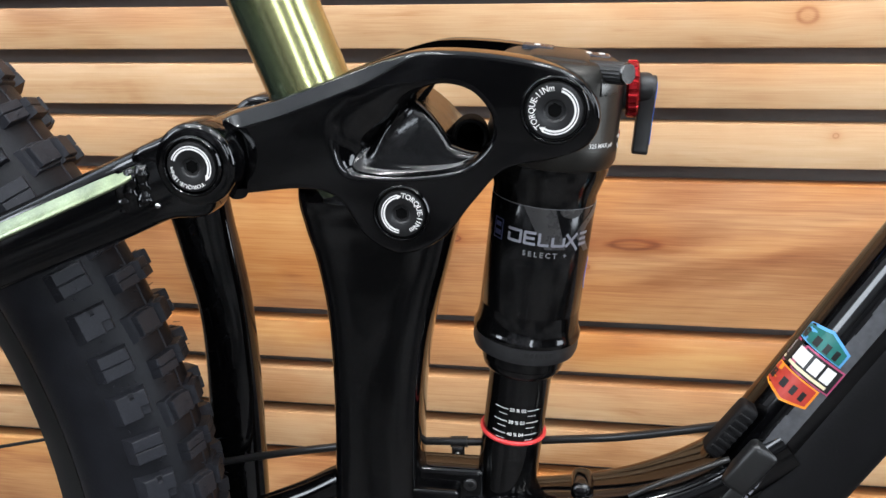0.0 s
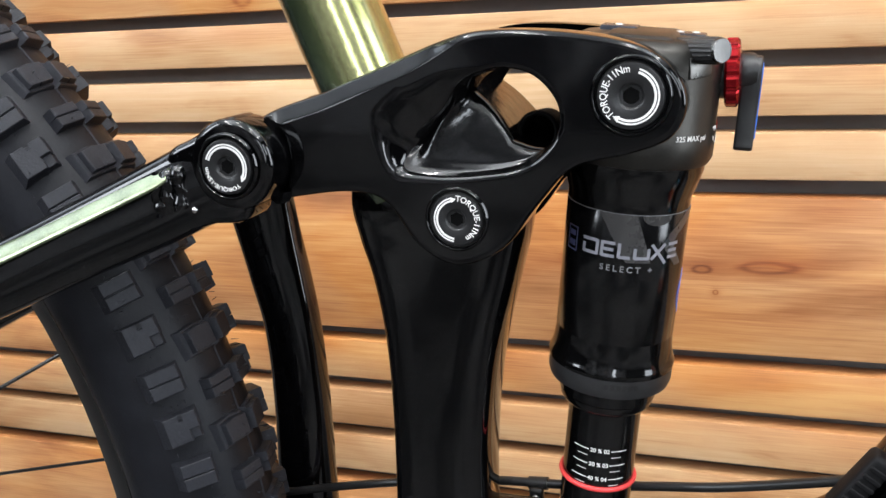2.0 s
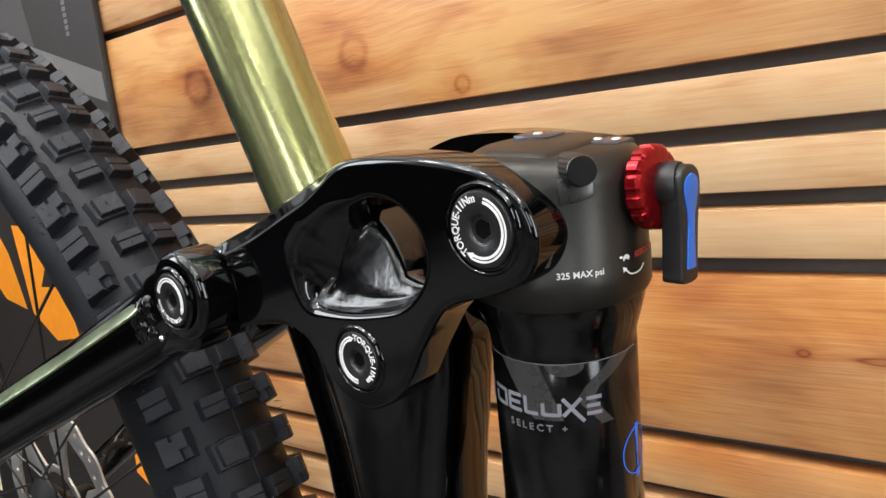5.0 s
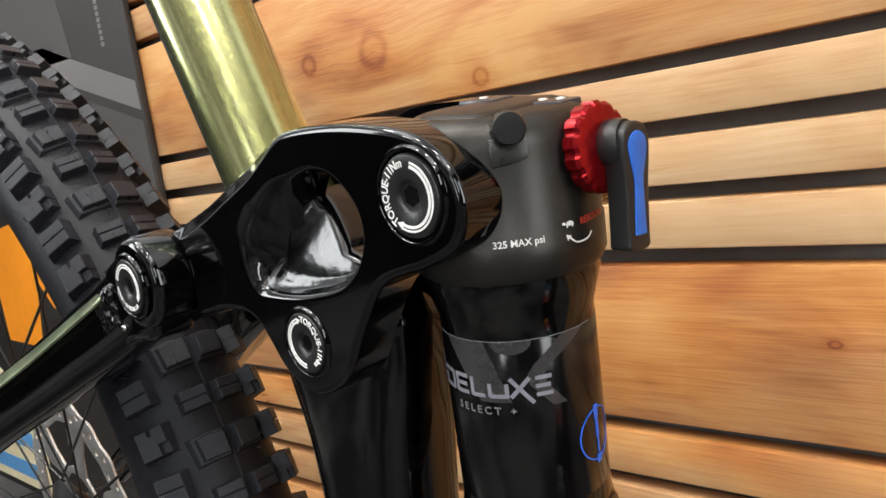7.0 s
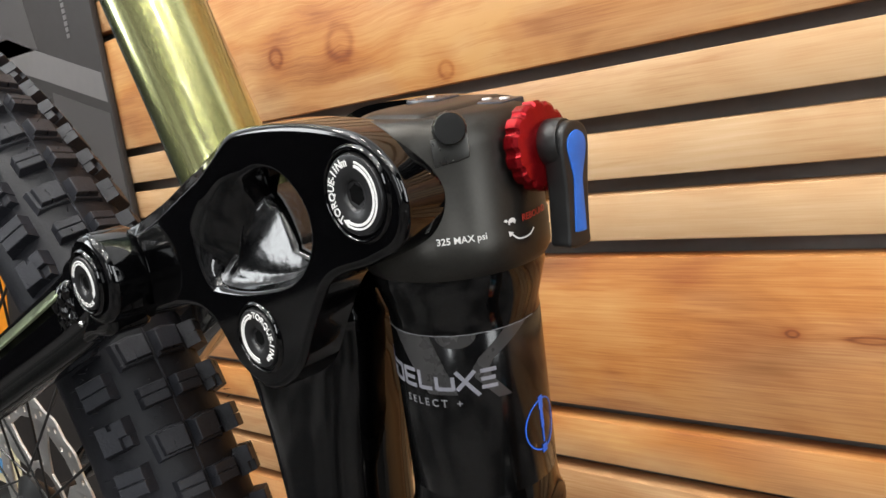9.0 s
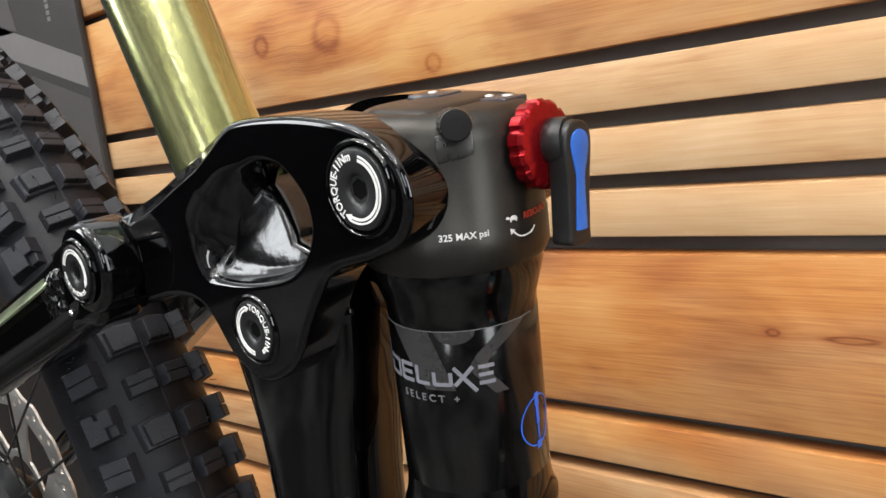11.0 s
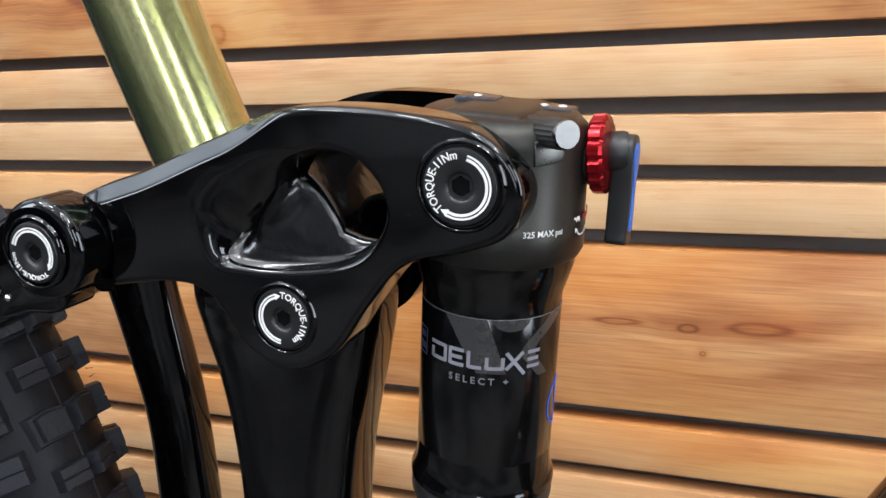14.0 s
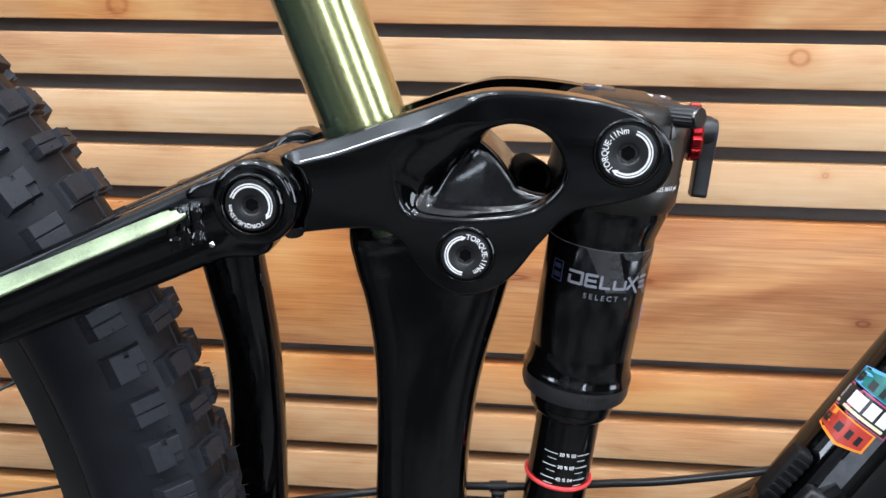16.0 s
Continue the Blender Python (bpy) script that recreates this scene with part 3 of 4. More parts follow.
def pivot_bolt(x, y, z, r, text, t0, t1, a0, a1, deep=0.0048, tall=0.215):
    """Domed cap with a hex socket, ringed by its torque marking and an arrow."""
    prof = [(r * 1.01, -0.004), (r * 1.01, -0.0008), (r * 0.995, 0.0002), (r * 0.965, 0.0007), (r * 0.93, 0.0008), (r * 0.42, 0.0008), (r * 0.36, 0.0004), (r * 0.335, -0.0002)]
    stand = Matrix.Translation((x, y, z)) @ UPRIGHT
    hexr = r * 0.27
    rims_, seg = [], 72
    cap_bm = bmesh.new()

    def hexed(a):
        m = (a - 30) % 60 - 30
        return hexr * math.cos(radians(30)) / math.cos(radians(m))

    rows = [[(q, h) for _ in range(seg)] for q, h in prof]
    rows.append([(hexed(360 * k / seg), -0.0003) for k in range(seg)])
    for row in rows:
        rims_.append([cap_bm.verts.new((q * math.cos(2 * math.pi * k / seg), q * math.sin(2 * math.pi * k / seg), h)) for k, (q, h) in enumerate(row)])
    for a, b in zip(rims_, rims_[1:]):
        for k in range(seg):
            cap_bm.faces.new((a[k], a[(k + 1) % seg], b[(k + 1) % seg], b[k]))
    hole = turned([(hexr, -0.0003), (hexr * 0.97, -deep)], 6)
    bolt = part("pivot_bolt", moved(cap_bm, stand), DISC, bike, "black pivot bolt with a white torque marking")
    part("socket", moved(hole, stand), SOCKET, bolt, "hexagonal socket, blackened for the shade inside", smooth=False)
    lip = turned([(r * 1.02, -0.0030), (r * 1.03, -0.0012), (r * 1.05, -0.0006), (r * 1.08, 0.0003), (r * 1.11, 0.0006), (r * 1.15, 0.0006), (r * 1.19, 0.0002), (r * 1.22, -0.0004)], 72, cap=False)
    for v in lip.verts:
        a = math.atan2(v.co.y, v.co.x)
        v.co.z += 0.00012 * math.sin(5 * a + x * 90) * math.sin(3 * a + 1.3)
    part("recess", moved(lip, stand), GLOSS, bolt, "glossy painted countersink round the bolt")
    lift = Matrix.Translation((0, 0, 0.0009))
    letters = ring_words(text, r * (0.807 - tall / 2), t0, t1, r * tall)
    sweep = strip(arc(r * 0.815, a0, a1, 40), r * 0.05)
    sweep2 = strip(arc(r * 0.718, a0, a1, 40), r * 0.07)
    e = radians(a1)
    s = 1 if a1 > a0 else -1
    d, out = Vector((-math.sin(e), math.cos(e), 0)) * s, Vector((math.cos(e), math.sin(e), 0))
    tip = out * r * 0.77
    head = polygon([tip + out * r * 0.085, tip + d * r * 0.20 - out * r * 0.02, tip - out * r * 0.125][::(1 if s > 0 else -1)])
    part("torque_marking", moved(joined(letters, sweep, sweep2, head), stand @ lift), WHITE, bolt, "white torque value and turning arrow")
    return bolt


pivot_bolt(0.0, -0.0002, 0.600, 0.0104, "TORQUE-11Nm", 228, 92, 72, -118)
pivot_bolt(-0.0575, -0.0002, 0.560, 0.0092, "TORQUE-11Nm", 88, -62, 262, 102)
pivot_bolt(-0.134, -0.0149, 0.580, 0.0096, "TORQUE-15Nm", -52, -180, 160, -28, 0.0013, 0.15)


# seat stays
def stay(mirror):
    flip = (lambda y: 2 * YM - y) if mirror else (lambda y: y)
    body = swept([(-0.147, flip(-0.004), 0.5745), (-0.170, flip(-0.006), 0.564), (-0.220, flip(-0.016), 0.543), (-0.30, flip(-0.036), 0.508), (-0.42, flip(-0.046), 0.450), (-0.525, flip(-0.046), 0.395)],
                 [(0.0150, 0.009), (0.0150, 0.010), (0.0138, 0.0105), (0.0125, 0.010), (0.011, 0.009), (0.011, 0.006)], power=3.2, seg=40, count=30)
    boss = xz(plate([[Vector((-0.134 + 0.0162 * math.cos(a / 32 * math.pi), 0.580 + 0.0162 * math.sin(a / 32 * math.pi))) for a in range(64)]], 0.018, 0.003, 4), flip(-0.0045))
    neck = xz(plate([spline([(-0.130, 0.5955), (-0.150, 0.5890), (-0.160, 0.583), (-0.163, 0.566), (-0.158, 0.556), (-0.145, 0.5585), (-0.128, 0.5635)], 48, True)], 0.0164, 0.003, 4), flip(-0.0045))
    return joined(body, boss, neck)


near_stay = part("seat_stay", stay(False), GLOSS, bike, "glossy black seat stay with a welded clevis")
part("seat_stay", stay(True), GLOSS, bike, "glossy black seat stay with a welded clevis")
# weld bead where the clevis meets the stay
rng = random.Random(5)
beads = []
for k, bx in enumerate((-0.1555, -0.1595, -0.1635)):
    path = [(bx + rng.uniform(-0.0006, 0.0006), -0.0136 - 0.10 * (-0.1555 - bx) + (0.0020 if j == 0 else 0.0), 0.5800 - 0.0038 * j + 0.4 * (bx + 0.1555)) for j in range(5)]
    beads.append(swept(path, [(rng.uniform(0.0022, 0.0036), rng.uniform(0.0010, 0.0025)) for _ in range(9)], side=(0, 1, 0), seg=14, count=52))
bead = joined(*beads)
part("weld_bead", bead, GLOSS, near_stay, "lumpy painted weld bead")
# the drop's glint is put into a mirror-bright finish
drop = bmesh.new()
bmesh.ops.create_uvsphere(drop, u_segments=16, v_segments=10, radius=0.0012)
part("weld_drop", moved(drop, Matrix.Translation((-0.150, -0.0135, 0.5642)) @ Matrix.Diagonal((1, 0.7, 1, 1))), POLISH, near_stay, "small drop on the weld, mirror-bright to give its glint")
# coloured stripe along the top of the stay
mids = [(-0.163, -0.0055, 0.5670), (-0.170, -0.006, 0.564), (-0.220, -0.016, 0.543), (-0.30, -0.036, 0.508), (-0.42, -0.046, 0.450)]
stripe = swept([(x + 0.0049, y - 0.0088, z + 0.0106) for x, y, z in mids], [(0.0004, 0.0010), (0.0010, 0.0043), (0.0010, 0.0046), (0.0010, 0.0045), (0.0010, 0.0042)], side=(0, 1, 0.95), power=3.0, seg=20, count=28)
part("painted_stripe", stripe, STRIPE, near_stay, "green-gold metallic stripe")
part("stay_bridge", swept([(-0.158, 0.0, 0.572), (-0.163, 0.014, 0.566), (-0.165, YM, 0.564), (-0.163, 0.052, 0.566), (-0.158, 0.066, 0.572)], [(0.008, 0.007)] * 5, side=(1, 0, 0), power=2.6), GLOSS, bike)
part("stay_upright", swept([(-0.178, 0.072, 0.572), (-0.173, 0.074, 0.537), (-0.169, 0.075, 0.513), (-0.165, 0.075, 0.487), (-0.164, 0.075, 0.450), (-0.1655, 0.075, 0.40), (-0.167, 0.075, 0.33)], [(0.018, 0.008), (0.0152, 0.009), (0.0142, 0.010), (0.0132, 0.010), (0.0135, 0.010), (0.0145, 0.010), (0.015, 0.010)], power=2.6, seg=32, count=36), GLOSS, bike, "glossy black upright brace of the rear triangle")

# ---- rear shock ----
LEAN_ = 0.112
AX = lambda zz: -0.0038 + LEAN_ * (zz - 0.57)


def on_shock(bm):
    """From shock space (z = 0 at the top pivot) into place."""
    return moved(bm, Matrix.Translation((AX(0.6), YM + 0.0006, 0.6)) @ pose(0, 0, 0, 2.2, math.degrees(math.atan(LEAN_)), 0))


head = turned([(0.0215, -0.0245), (0.0250, -0.0234), (0.0260, -0.0214), (0.0260, -0.0125), (0.0256, -0.0120), (0.0256, 0.0095), (0.0249, 0.0135), (0.0222, 0.0162), (0.0205, 0.0170)], 72)
block = boxed(-0.014, 0.012, -0.0185, 0.0185, 0.000, 0.0180, 0.004, 3)
shock = part("rear_shock", on_shock(joined(head, block)), HEAD, bike, "black air shock with a gunmetal head")
for px0, px1, pz in ((-0.0165, -0.0040, 0.0173), (0.0055, 0.0185, 0.0163)):
    part("top_pad", on_shock(boxed(px0, px1, 0.0040, 0.0135, pz - 0.002, pz + 0.0012, 0.0006, 2)), PAD, shock, "smooth blue-grey pad")
for sx, sy, sz in ((-0.0106, 0.0085, 0.0184), (0.0098, 0.0085, 0.0174), (0.0150, 0.0095, 0.0174)):
    part("top_screw", on_shock(moved(turned([(0.0014, -0.002), (0.0014, 0.0003), (0.0012, 0.0005), (0.0007, 0.0005), (0.0006, 0.0)], 24), Matrix.Translation((sx, sy, sz)))), STEEL, shock)
can = turned([(0.0240, -0.0225), (0.0240, -0.0262), (0.0226, -0.0315), (0.0212, -0.0362), (0.0211, -0.0390), (0.0211, -0.0880), (0.0214, -0.0925), (0.0219, -0.0955), (0.0225, -0.0975), (0.0229, -0.0983), (0.0229, -0.1000)], 96)
part("air_can", on_shock(can), CAN, shock, "polished black air can")
part("label_film", on_shock(turned([(0.02112, -0.0396), (0.02118, -0.0397), (0.02118, -0.0872), (0.02112, -0.0873)], 96, cap=False)), LABEL, shock, "satin black label wrap")
part("collar", on_shock(turned([(0.0205, -0.0985), (0.0222, -0.0978), (0.0226, -0.0990), (0.0226, -0.1052), (0.0219, -0.1074), (0.0180, -0.1082)], 96)), COLLAR, shock, "grey satin end collar")
part("seal_head", on_shock(turned([(0.0178, -0.1070), (0.0178, -0.1135), (0.0172, -0.1142), (0.0172, -0.1160), (0.0158, -0.1180), (0.0140, -0.1190)], 72)), CAN, shock)
part("damper_body", on_shock(turned([(0.0136, -0.117), (0.0136, -0.225)], 72)), CAN, shock, "glossy black damper body with sag marks")
ring = bmesh.new()
for k in range(64):
    for j in range(10):
        a, b = 2 * math.pi * k / 64, 2 * math.pi * j / 10
        ring.verts.new(((0.0141 + 0.0009 * math.cos(b)) * math.cos(a), (0.0141 + 0.0009 * math.cos(b)) * math.sin(a), 0.0010 * math.sin(b)))
ring.verts.ensure_lookup_table()
for k in range(64):
    for j in range(10):
        ring.faces.new([ring.verts[i] for i in (k * 10 + j, (k + 1) % 64 * 10 + j, (k + 1) % 64 * 10 + (j + 1) % 10, k * 10 + (j + 1) % 10)])
part("o_ring", on_shock(moved(ring, Matrix.Translation((0, 0, -0.1500)))), REDRUBBER, shock, "red rubber sag ring")


def valve():
    body = turned([(0.0042, -0.012), (0.0042, 0.0095), (0.0039, 0.0102)], 40)
    for k, v in enumerate(body.verts):
        if k % 2:
            v.co.xy *= 0.93
    tip = turned([(0.0036, 0.0098), (0.0038, 0.0100), (0.0038, 0.0111), (0.0036, 0.0114)], 40)
    return body, tip


vd = Vector((0.72, -0.69, 0.02)).normalized()
va = Vector((0.0260, 0.0096, 0.6120))
vm = along(va - vd * 0.0114, va)
vb, vt = valve()
cap = part("valve_cap", moved(vb, vm), SATIN, shock, "ribbed black valve cap with a bare metal end")
part("metal_end", moved(vt, vm), VALVE, cap)
vside = Vector((0, 0, 1)).cross(vd).normalized()
pm = Matrix.Identity(4)
for k, v in enumerate((vside, vd.cross(vside), vd)):
    for j in range(3):
        pm[j][k] = v[j]
boss = plate([[Vector(q) for q in ((-0.0049, -0.0020), (-0.0050, -0.0086), (0.0010, -0.0083), (0.0038, -0.0076), (0.0042, -0.0060), (0.0042, -0.0020))]], 0.004, 0.0003, 2)
part("valve_boss", moved(boss, Matrix.Translation(va - vd * 0.0105) @ pm), BOSS, shock, "flat machined boss under the valve")

# rebound knob with scalloped rim, and lockout lever
KX, KY, KZ = 0.0262, 0.0370, 0.6031
kb = bmesh.new()
seg = 168
rows = []
for r, h in ((0.006, 0.0), (0.0104, 0.0), (0.0113, 0.0007), (0.0113, 0.0038), (0.0104, 0.0046), (0.0060, 0.0052)):
    row = []
    for k in range(seg):
        a = 2 * math.pi * k / seg
        q = r - (0.0007 * max(0, math.cos(14 * a)) ** 0.7 if r > 0.01 else 0)
        row.append(kb.verts.new((h, q * math.cos(a), q * math.sin(a))))
    rows.append(row)
for a, b in zip(rows, rows[1:]):
    for k in range(seg):
        kb.faces.new((a[k], a[(k + 1) % seg], b[(k + 1) % seg], b[k]))
kb.faces.new(rows[0][::-1])
kb.faces.new(rows[-1])
part("rebound_knob", moved(kb, pose(KX, KY, KZ)), RED, shock, "red scalloped metal rebound knob", sharp=30)
part("knob_stem", moved(turned([(0.0085, -0.012), (0.0085, 0.002)], 40), along((KX, KY, KZ), (KX + 1, KY, KZ))), SATIN, shock)
lever_line = spline([(-0.0056, 0.001), (-0.004, 0.0052), (0.0, 0.0066), (0.004, 0.0052), (0.0056, 0.001), (0.0046, -0.010), (0.0044, -0.0205), (0.0038, -0.0245), (-0.0038, -0.0245), (-0.0044, -0.0205), (-0.0046, -0.010)], 66, True)
YZ = Matrix(((0, 0, 1, 0), (1, 0, 0, 0), (0, 1, 0, 0), (0, 0, 0, 1)))  # drawing (x, y) into y, z, facing +x
LM = Matrix.Translation((KX - 0.0006, KY + 0.0030, KZ - 0.0006)) @ pose(0, 0, 0, -3, 5, 0)
arm = moved(plate([lever_line], 0.0062, 0.0008, 2), LM @ Matrix.Translation((0.0090, 0, 0)) @ YZ)
hub = moved(turned([(0.0058, 0.0040), (0.0062, 0.0048), (0.0062, 0.0080), (0.0058, 0.0095)], 40), along((KX, KY + 0.0010, KZ), (KX + 1, KY + 0.15, KZ)))
lever = part("lockout_lever", joined(arm, hub), SATIN, shock, "black lever with a blue face")
face_line = spline([(-0.0037, 0.0005), (-0.0027, 0.0031), (0.0, 0.0043), (0.0027, 0.0031), (0.0037, 0.0005), (0.0028, -0.0035), (0.0017, -0.0075), (0.0019, -0.0135), (0.0022, -0.0195), (0.0019, -0.0208), (-0.0019, -0.0208), (-0.0022, -0.0195), (-0.0019, -0.0135), (-0.0017, -0.0075), (-0.0028, -0.0035)], 90, True)
part("lever_face", moved(plate([face_line], 0.0006, 0.00015, 1), LM @ Matrix.Translation((0.0122, 0, 0)) @ YZ), BLUE, lever, "blue inlay")

# printing on the shock


def print_on(name, bm, radius, angle, height, mat, label=""):
    finely(bm, 0.0015)
    wrapped(bm, radius + 0.00012, angle)
    return part(name, on_shock(moved(bm, Matrix.Translation((0, 0, height)))), mat, shock, label, smooth=False)


def stroke_word(glyphs, height, advance, weight):
    """Angular lettering drawn from strokes."""
    out, x = [], 0.0
    for width, strokes in glyphs:
        for s in strokes:
            out.append(strip([Vector((x + px * width * height, py * height, 0)) for px, py in s], weight, 0.00012))
        x += (width + advance) * height
    return joined(*out), x


def bar(x0, y0, x1, y1, d=0.00012):
    return boxed(x0, x1, y0, y1, -d / 2, d / 2)


GLYPHS = [
    (1.05, [[(0, 0), (0, 0.62)], [(-0.1, 0.94), (0.95, 0.94)], [(0.95, 1.0), (0.95, 0.0)], [(0.95, 0.06), (0.0, 0.06)]]),
    (0.85, [[(0, 0), (0, 1)], [(0, 0.94), (1, 0.94)], [(0, 0.5), (0.9, 0.5)], [(0, 0.06), (1, 0.06)]]),
    (0.75, [[(0, 1), (0, 0)], [(0, 0.06), (1, 0.06)]]),
    (0.9, [[(0, 0.72), (0, 0)], [(0, 0.06), (1, 0.06)], [(1, 0), (1, 0.72)]]),
    (0.9, [[(-0.1, 1), (1.15, -0.35)], [(-0.1, 0), (1.0, 1)]]),
    (0.85, [[(0, 0.94), (1, 0.94)], [(0, 0.5), (0.9, 0.5)], [(0, 0.06), (1, 0.06)]]),
]
at = 0.0
for width, strokes in GLYPHS:
    letter, _ = stroke_word([(width, strokes)], 0.0052, 0.28, 0.0011)
    print_on("letter", moved(letter, Matrix.Translation((at, 0, 0))), 0.0212, -122, -0.0548, PALE, "silver-grey angular letter")
    at += (width + 0.28) * 0.0052
emblem = joined(bar(-0.0090, -0.0012, -0.0086, 0.0070), bar(-0.0040, -0.0012, -0.0036, 0.0070), bar(-0.0090, 0.0068, -0.0036, 0.0072), bar(-0.0090, -0.0014, -0.0036, -0.0010), bar(-0.0080, 0.0038, -0.0048, 0.0056), bar(-0.0080, 0.0002, -0.0046, 0.0022))
print_on("emblem", emblem, 0.0212, -122, -0.0548, EMBLEM, "dim blue-grey square emblem")
sub = words("S E L E C T   +", 0.0021, 0.00012)
print_on("small_word", sub, 0.0212, -104, -0.0597, DIM)
psi = words("325 MAX psi", 0.0017, 0.00012)
print_on("pressure_marking", psi, 0.0260, -56, -0.0137, WHITE, "white maximum pressure marking")
print_on("rebound_marking", words("REBOUND", 0.0017, 0.00012), 0.0260, -4, -0.0117, REDINK)
part("rabbit_mark", on_shock(moved(wrapped(finely(joined(
    polygon([(q.x * 0.0012 + 0.0002, max(-0.0002, q.y * 0.0010)) for q in arc(1, 0, 345, 14)], 0.00012), polygon([(-0.0022, 0.0004), (-0.0015, 0.0001), (-0.0010, 0.0004), (-0.0014, 0.0009), (-0.0020, 0.0009)], 0.00012),
    bar(-0.0009, -0.0006, -0.0005, 0.0001), bar(0.0008, -0.0006, 0.0012, 0.0001), strip(spline([(-0.0005, -0.0028, 0), (0.002, -0.0048, 0), (0.006, -0.0048, 0), (0.008, -0.0035, 0)], 14), 0.0004, 0.00012),
    polygon([(-0.0012, -0.0022), (-0.0009, -0.0038), (0.0004, -0.0028)], 0.00012)), 0.0015), 0.02612, -12), Matrix.Translation((0, 0, -0.0110)))), WHITE, shock, "white turning arrow and animal mark", smooth=False)
mark = joined(strip(arc(0.0073, 0, 360, 48), 0.0004, 0.00012), bar(-0.0010, 0.0045, 0.0010, 0.0083), strip([Vector((0, 0.005, 0)), Vector((0, -0.001, 0))], 0.0013, 0.00012), strip([Vector((0, -0.001, 0)), Vector((0, -0.0055, 0))], 0.0006, 0.00012), bar(-0.0011, -0.0085, 0.0011, -0.0062))
print_on("lever_mark", mark, 0.0212, 9, -0.0715, BLUEINK, "blue ring mark")
# label film on the can: a thin line, and charcoal shapes
print_on("label_line", bar(-0.046, -0.0001, 0.034, 0.0001), 0.0212, -80, -0.0395, DIM)
for pts in ([(-0.0051, 0.0), (0.0077, 0.0), (0.0139, -0.0165), (0.0053, -0.0165)], [(0.0149 + 0.0055 * math.cos(a), 0.0034 * math.sin(a)) for a in [math.pi + math.pi * k / 12 for k in range(13)]],
            [(0.0360, 0.0), (0.0285, 0.0), (0.0205, -0.0065), (0.0186, -0.0090), (0.0188, -0.0118), (0.0246, -0.0185), (0.0285, -0.0185), (0.0234, -0.0120), (0.0230, -0.0095), (0.0245, -0.0072)]):
    print_on("label_shape", polygon(pts, 0.00008), 0.02118, -95, -0.0397, SHADE)
# sag marks
for k, tx in enumerate(("20 % 02", "30 % 03", "40 % 04")):
    h = -0.1345 - 0.0060 * k
    b = words(tx, 0.0016, 0.00012)
    w = max(v.co.x for v in b.verts)
    moved(b, Matrix.Translation((-w / 2, 0, 0)))
    b = joined(b, bar(-0.0105, 0.0006, -0.0042, 0.0009), bar(0.0042, 0.0006, 0.0105, 0.0009), bar(-0.0085, -0.0020, -0.0045, -0.0018), bar(0.0045, -0.0020, 0.0085, -0.0018))
    print_on("sag_mark", b, 0.0136, -84, h, WHITE)
print_on("collar_mark", joined(*[bar(-0.006 + 0.0021 * k, 0, -0.0045 + 0.0021 * k, 0.0022) for k in range(6)]), 0.0226, -72, -0.1035, SATIN)

# ---- down tube ----
d0, d1 = Vector((0.072, YM, 0.410)), Vector((0.149, YM, 0.537))
dv = (d1 - d0).normalized()
TA, TB, TP = 0.026, 0.018, 2.3
down = part("down_tube", swept([d0 - dv * 0.06, d0, d1, d1 + dv * 0.22], [(TA, TB)] * 4, power=TP, seg=48, count=12), GLOSS, bike, "glossy black down tube with a bright sticker")
dn = Vector((dv.z, 0, -dv.x))
guard = swept([d0 - dv * 0.05 + dn * 0.0105, d0 + dn * 0.0105, d1 + dn * 0.0105, d1 + dv * 0.2 + dn * 0.0105], [(0.0195, 0.0205)] * 4, power=3.0, seg=40, count=12)
part("tube_guard", guard, GUARD, down, "matte black rubber protector")


def on_tube(bm, at, off):
    """Lays a drawing (x across the tube, y along it, z out) on the near face of the down tube."""
    finely(bm, 0.003)
    for v in bm.verts:
        a = max(-TA * 0.995, min(TA * 0.9, off + v.co.x))
        y = TB * (1 - abs(a / TA) ** TP) ** (1 / TP)
        c = d0 + dv * (at + v.co.y) + dn * a
        v.co = (c.x, YM - y - 0.0003 - v.co.z, c.z)
    return bm


part("shock_bracket", swept([(0.098, YM, 0.460), (0.070, YM, 0.438), (0.045, YM, 0.4250), (0.020, YM, 0.4175), (-0.005, YM, 0.4135), (-0.050, YM, 0.4080)], [(0.012, 0.020), (0.011, 0.020), (0.011, 0.019), (0.011, 0.018), (0.0115, 0.016), (0.011, 0.012)], power=3.0, seg=32), GLOSS, bike, "glossy black lower shock bracket")
part("bracket_lug", boxed(0.0095, 0.0190, YM - 0.009, YM + 0.009, 0.4220, 0.4325, 0.0035, 4), GLOSS, bike, "rounded black lug on the shock bracket")
part("cover_edge", swept([(0.034, 0.0118, 0.4365), (0.046, 0.0108, 0.4442), (0.060, 0.0108, 0.4512), (0.073, 0.0112, 0.4575)], [(0.0011, 0.0014)] * 4, seg=12, count=16), SATIN, bike, "raised edge of the protector")
housing = part("pivot_housing", boxed(-0.092, -0.0290, 0.026, 0.042, 0.380, 0.4345, 0.0030, 4), GLOSS, bike, "black lower pivot housing behind the shock")
part("housing_plate", boxed(-0.090, -0.0395, 0.0195, 0.0262, 0.380, 0.4270, 0.0018, 3), GLOSS, housing)
part("housing_bolt", moved(turned([(0.0030, 0.0), (0.0030, 0.0011), (0.0024, 0.0016), (0.0013, 0.0016), (0.0012, 0.0004)], 24), along((-0.0352, 0.0262, 0.4275), (-0.0352, -1.0, 0.4275))), DISC, housing, "small dark bolt")
port = boxed(-0.0135, 0.0135, -0.004, 0.006, -0.0030, 0.0050, 0.0022, 3)
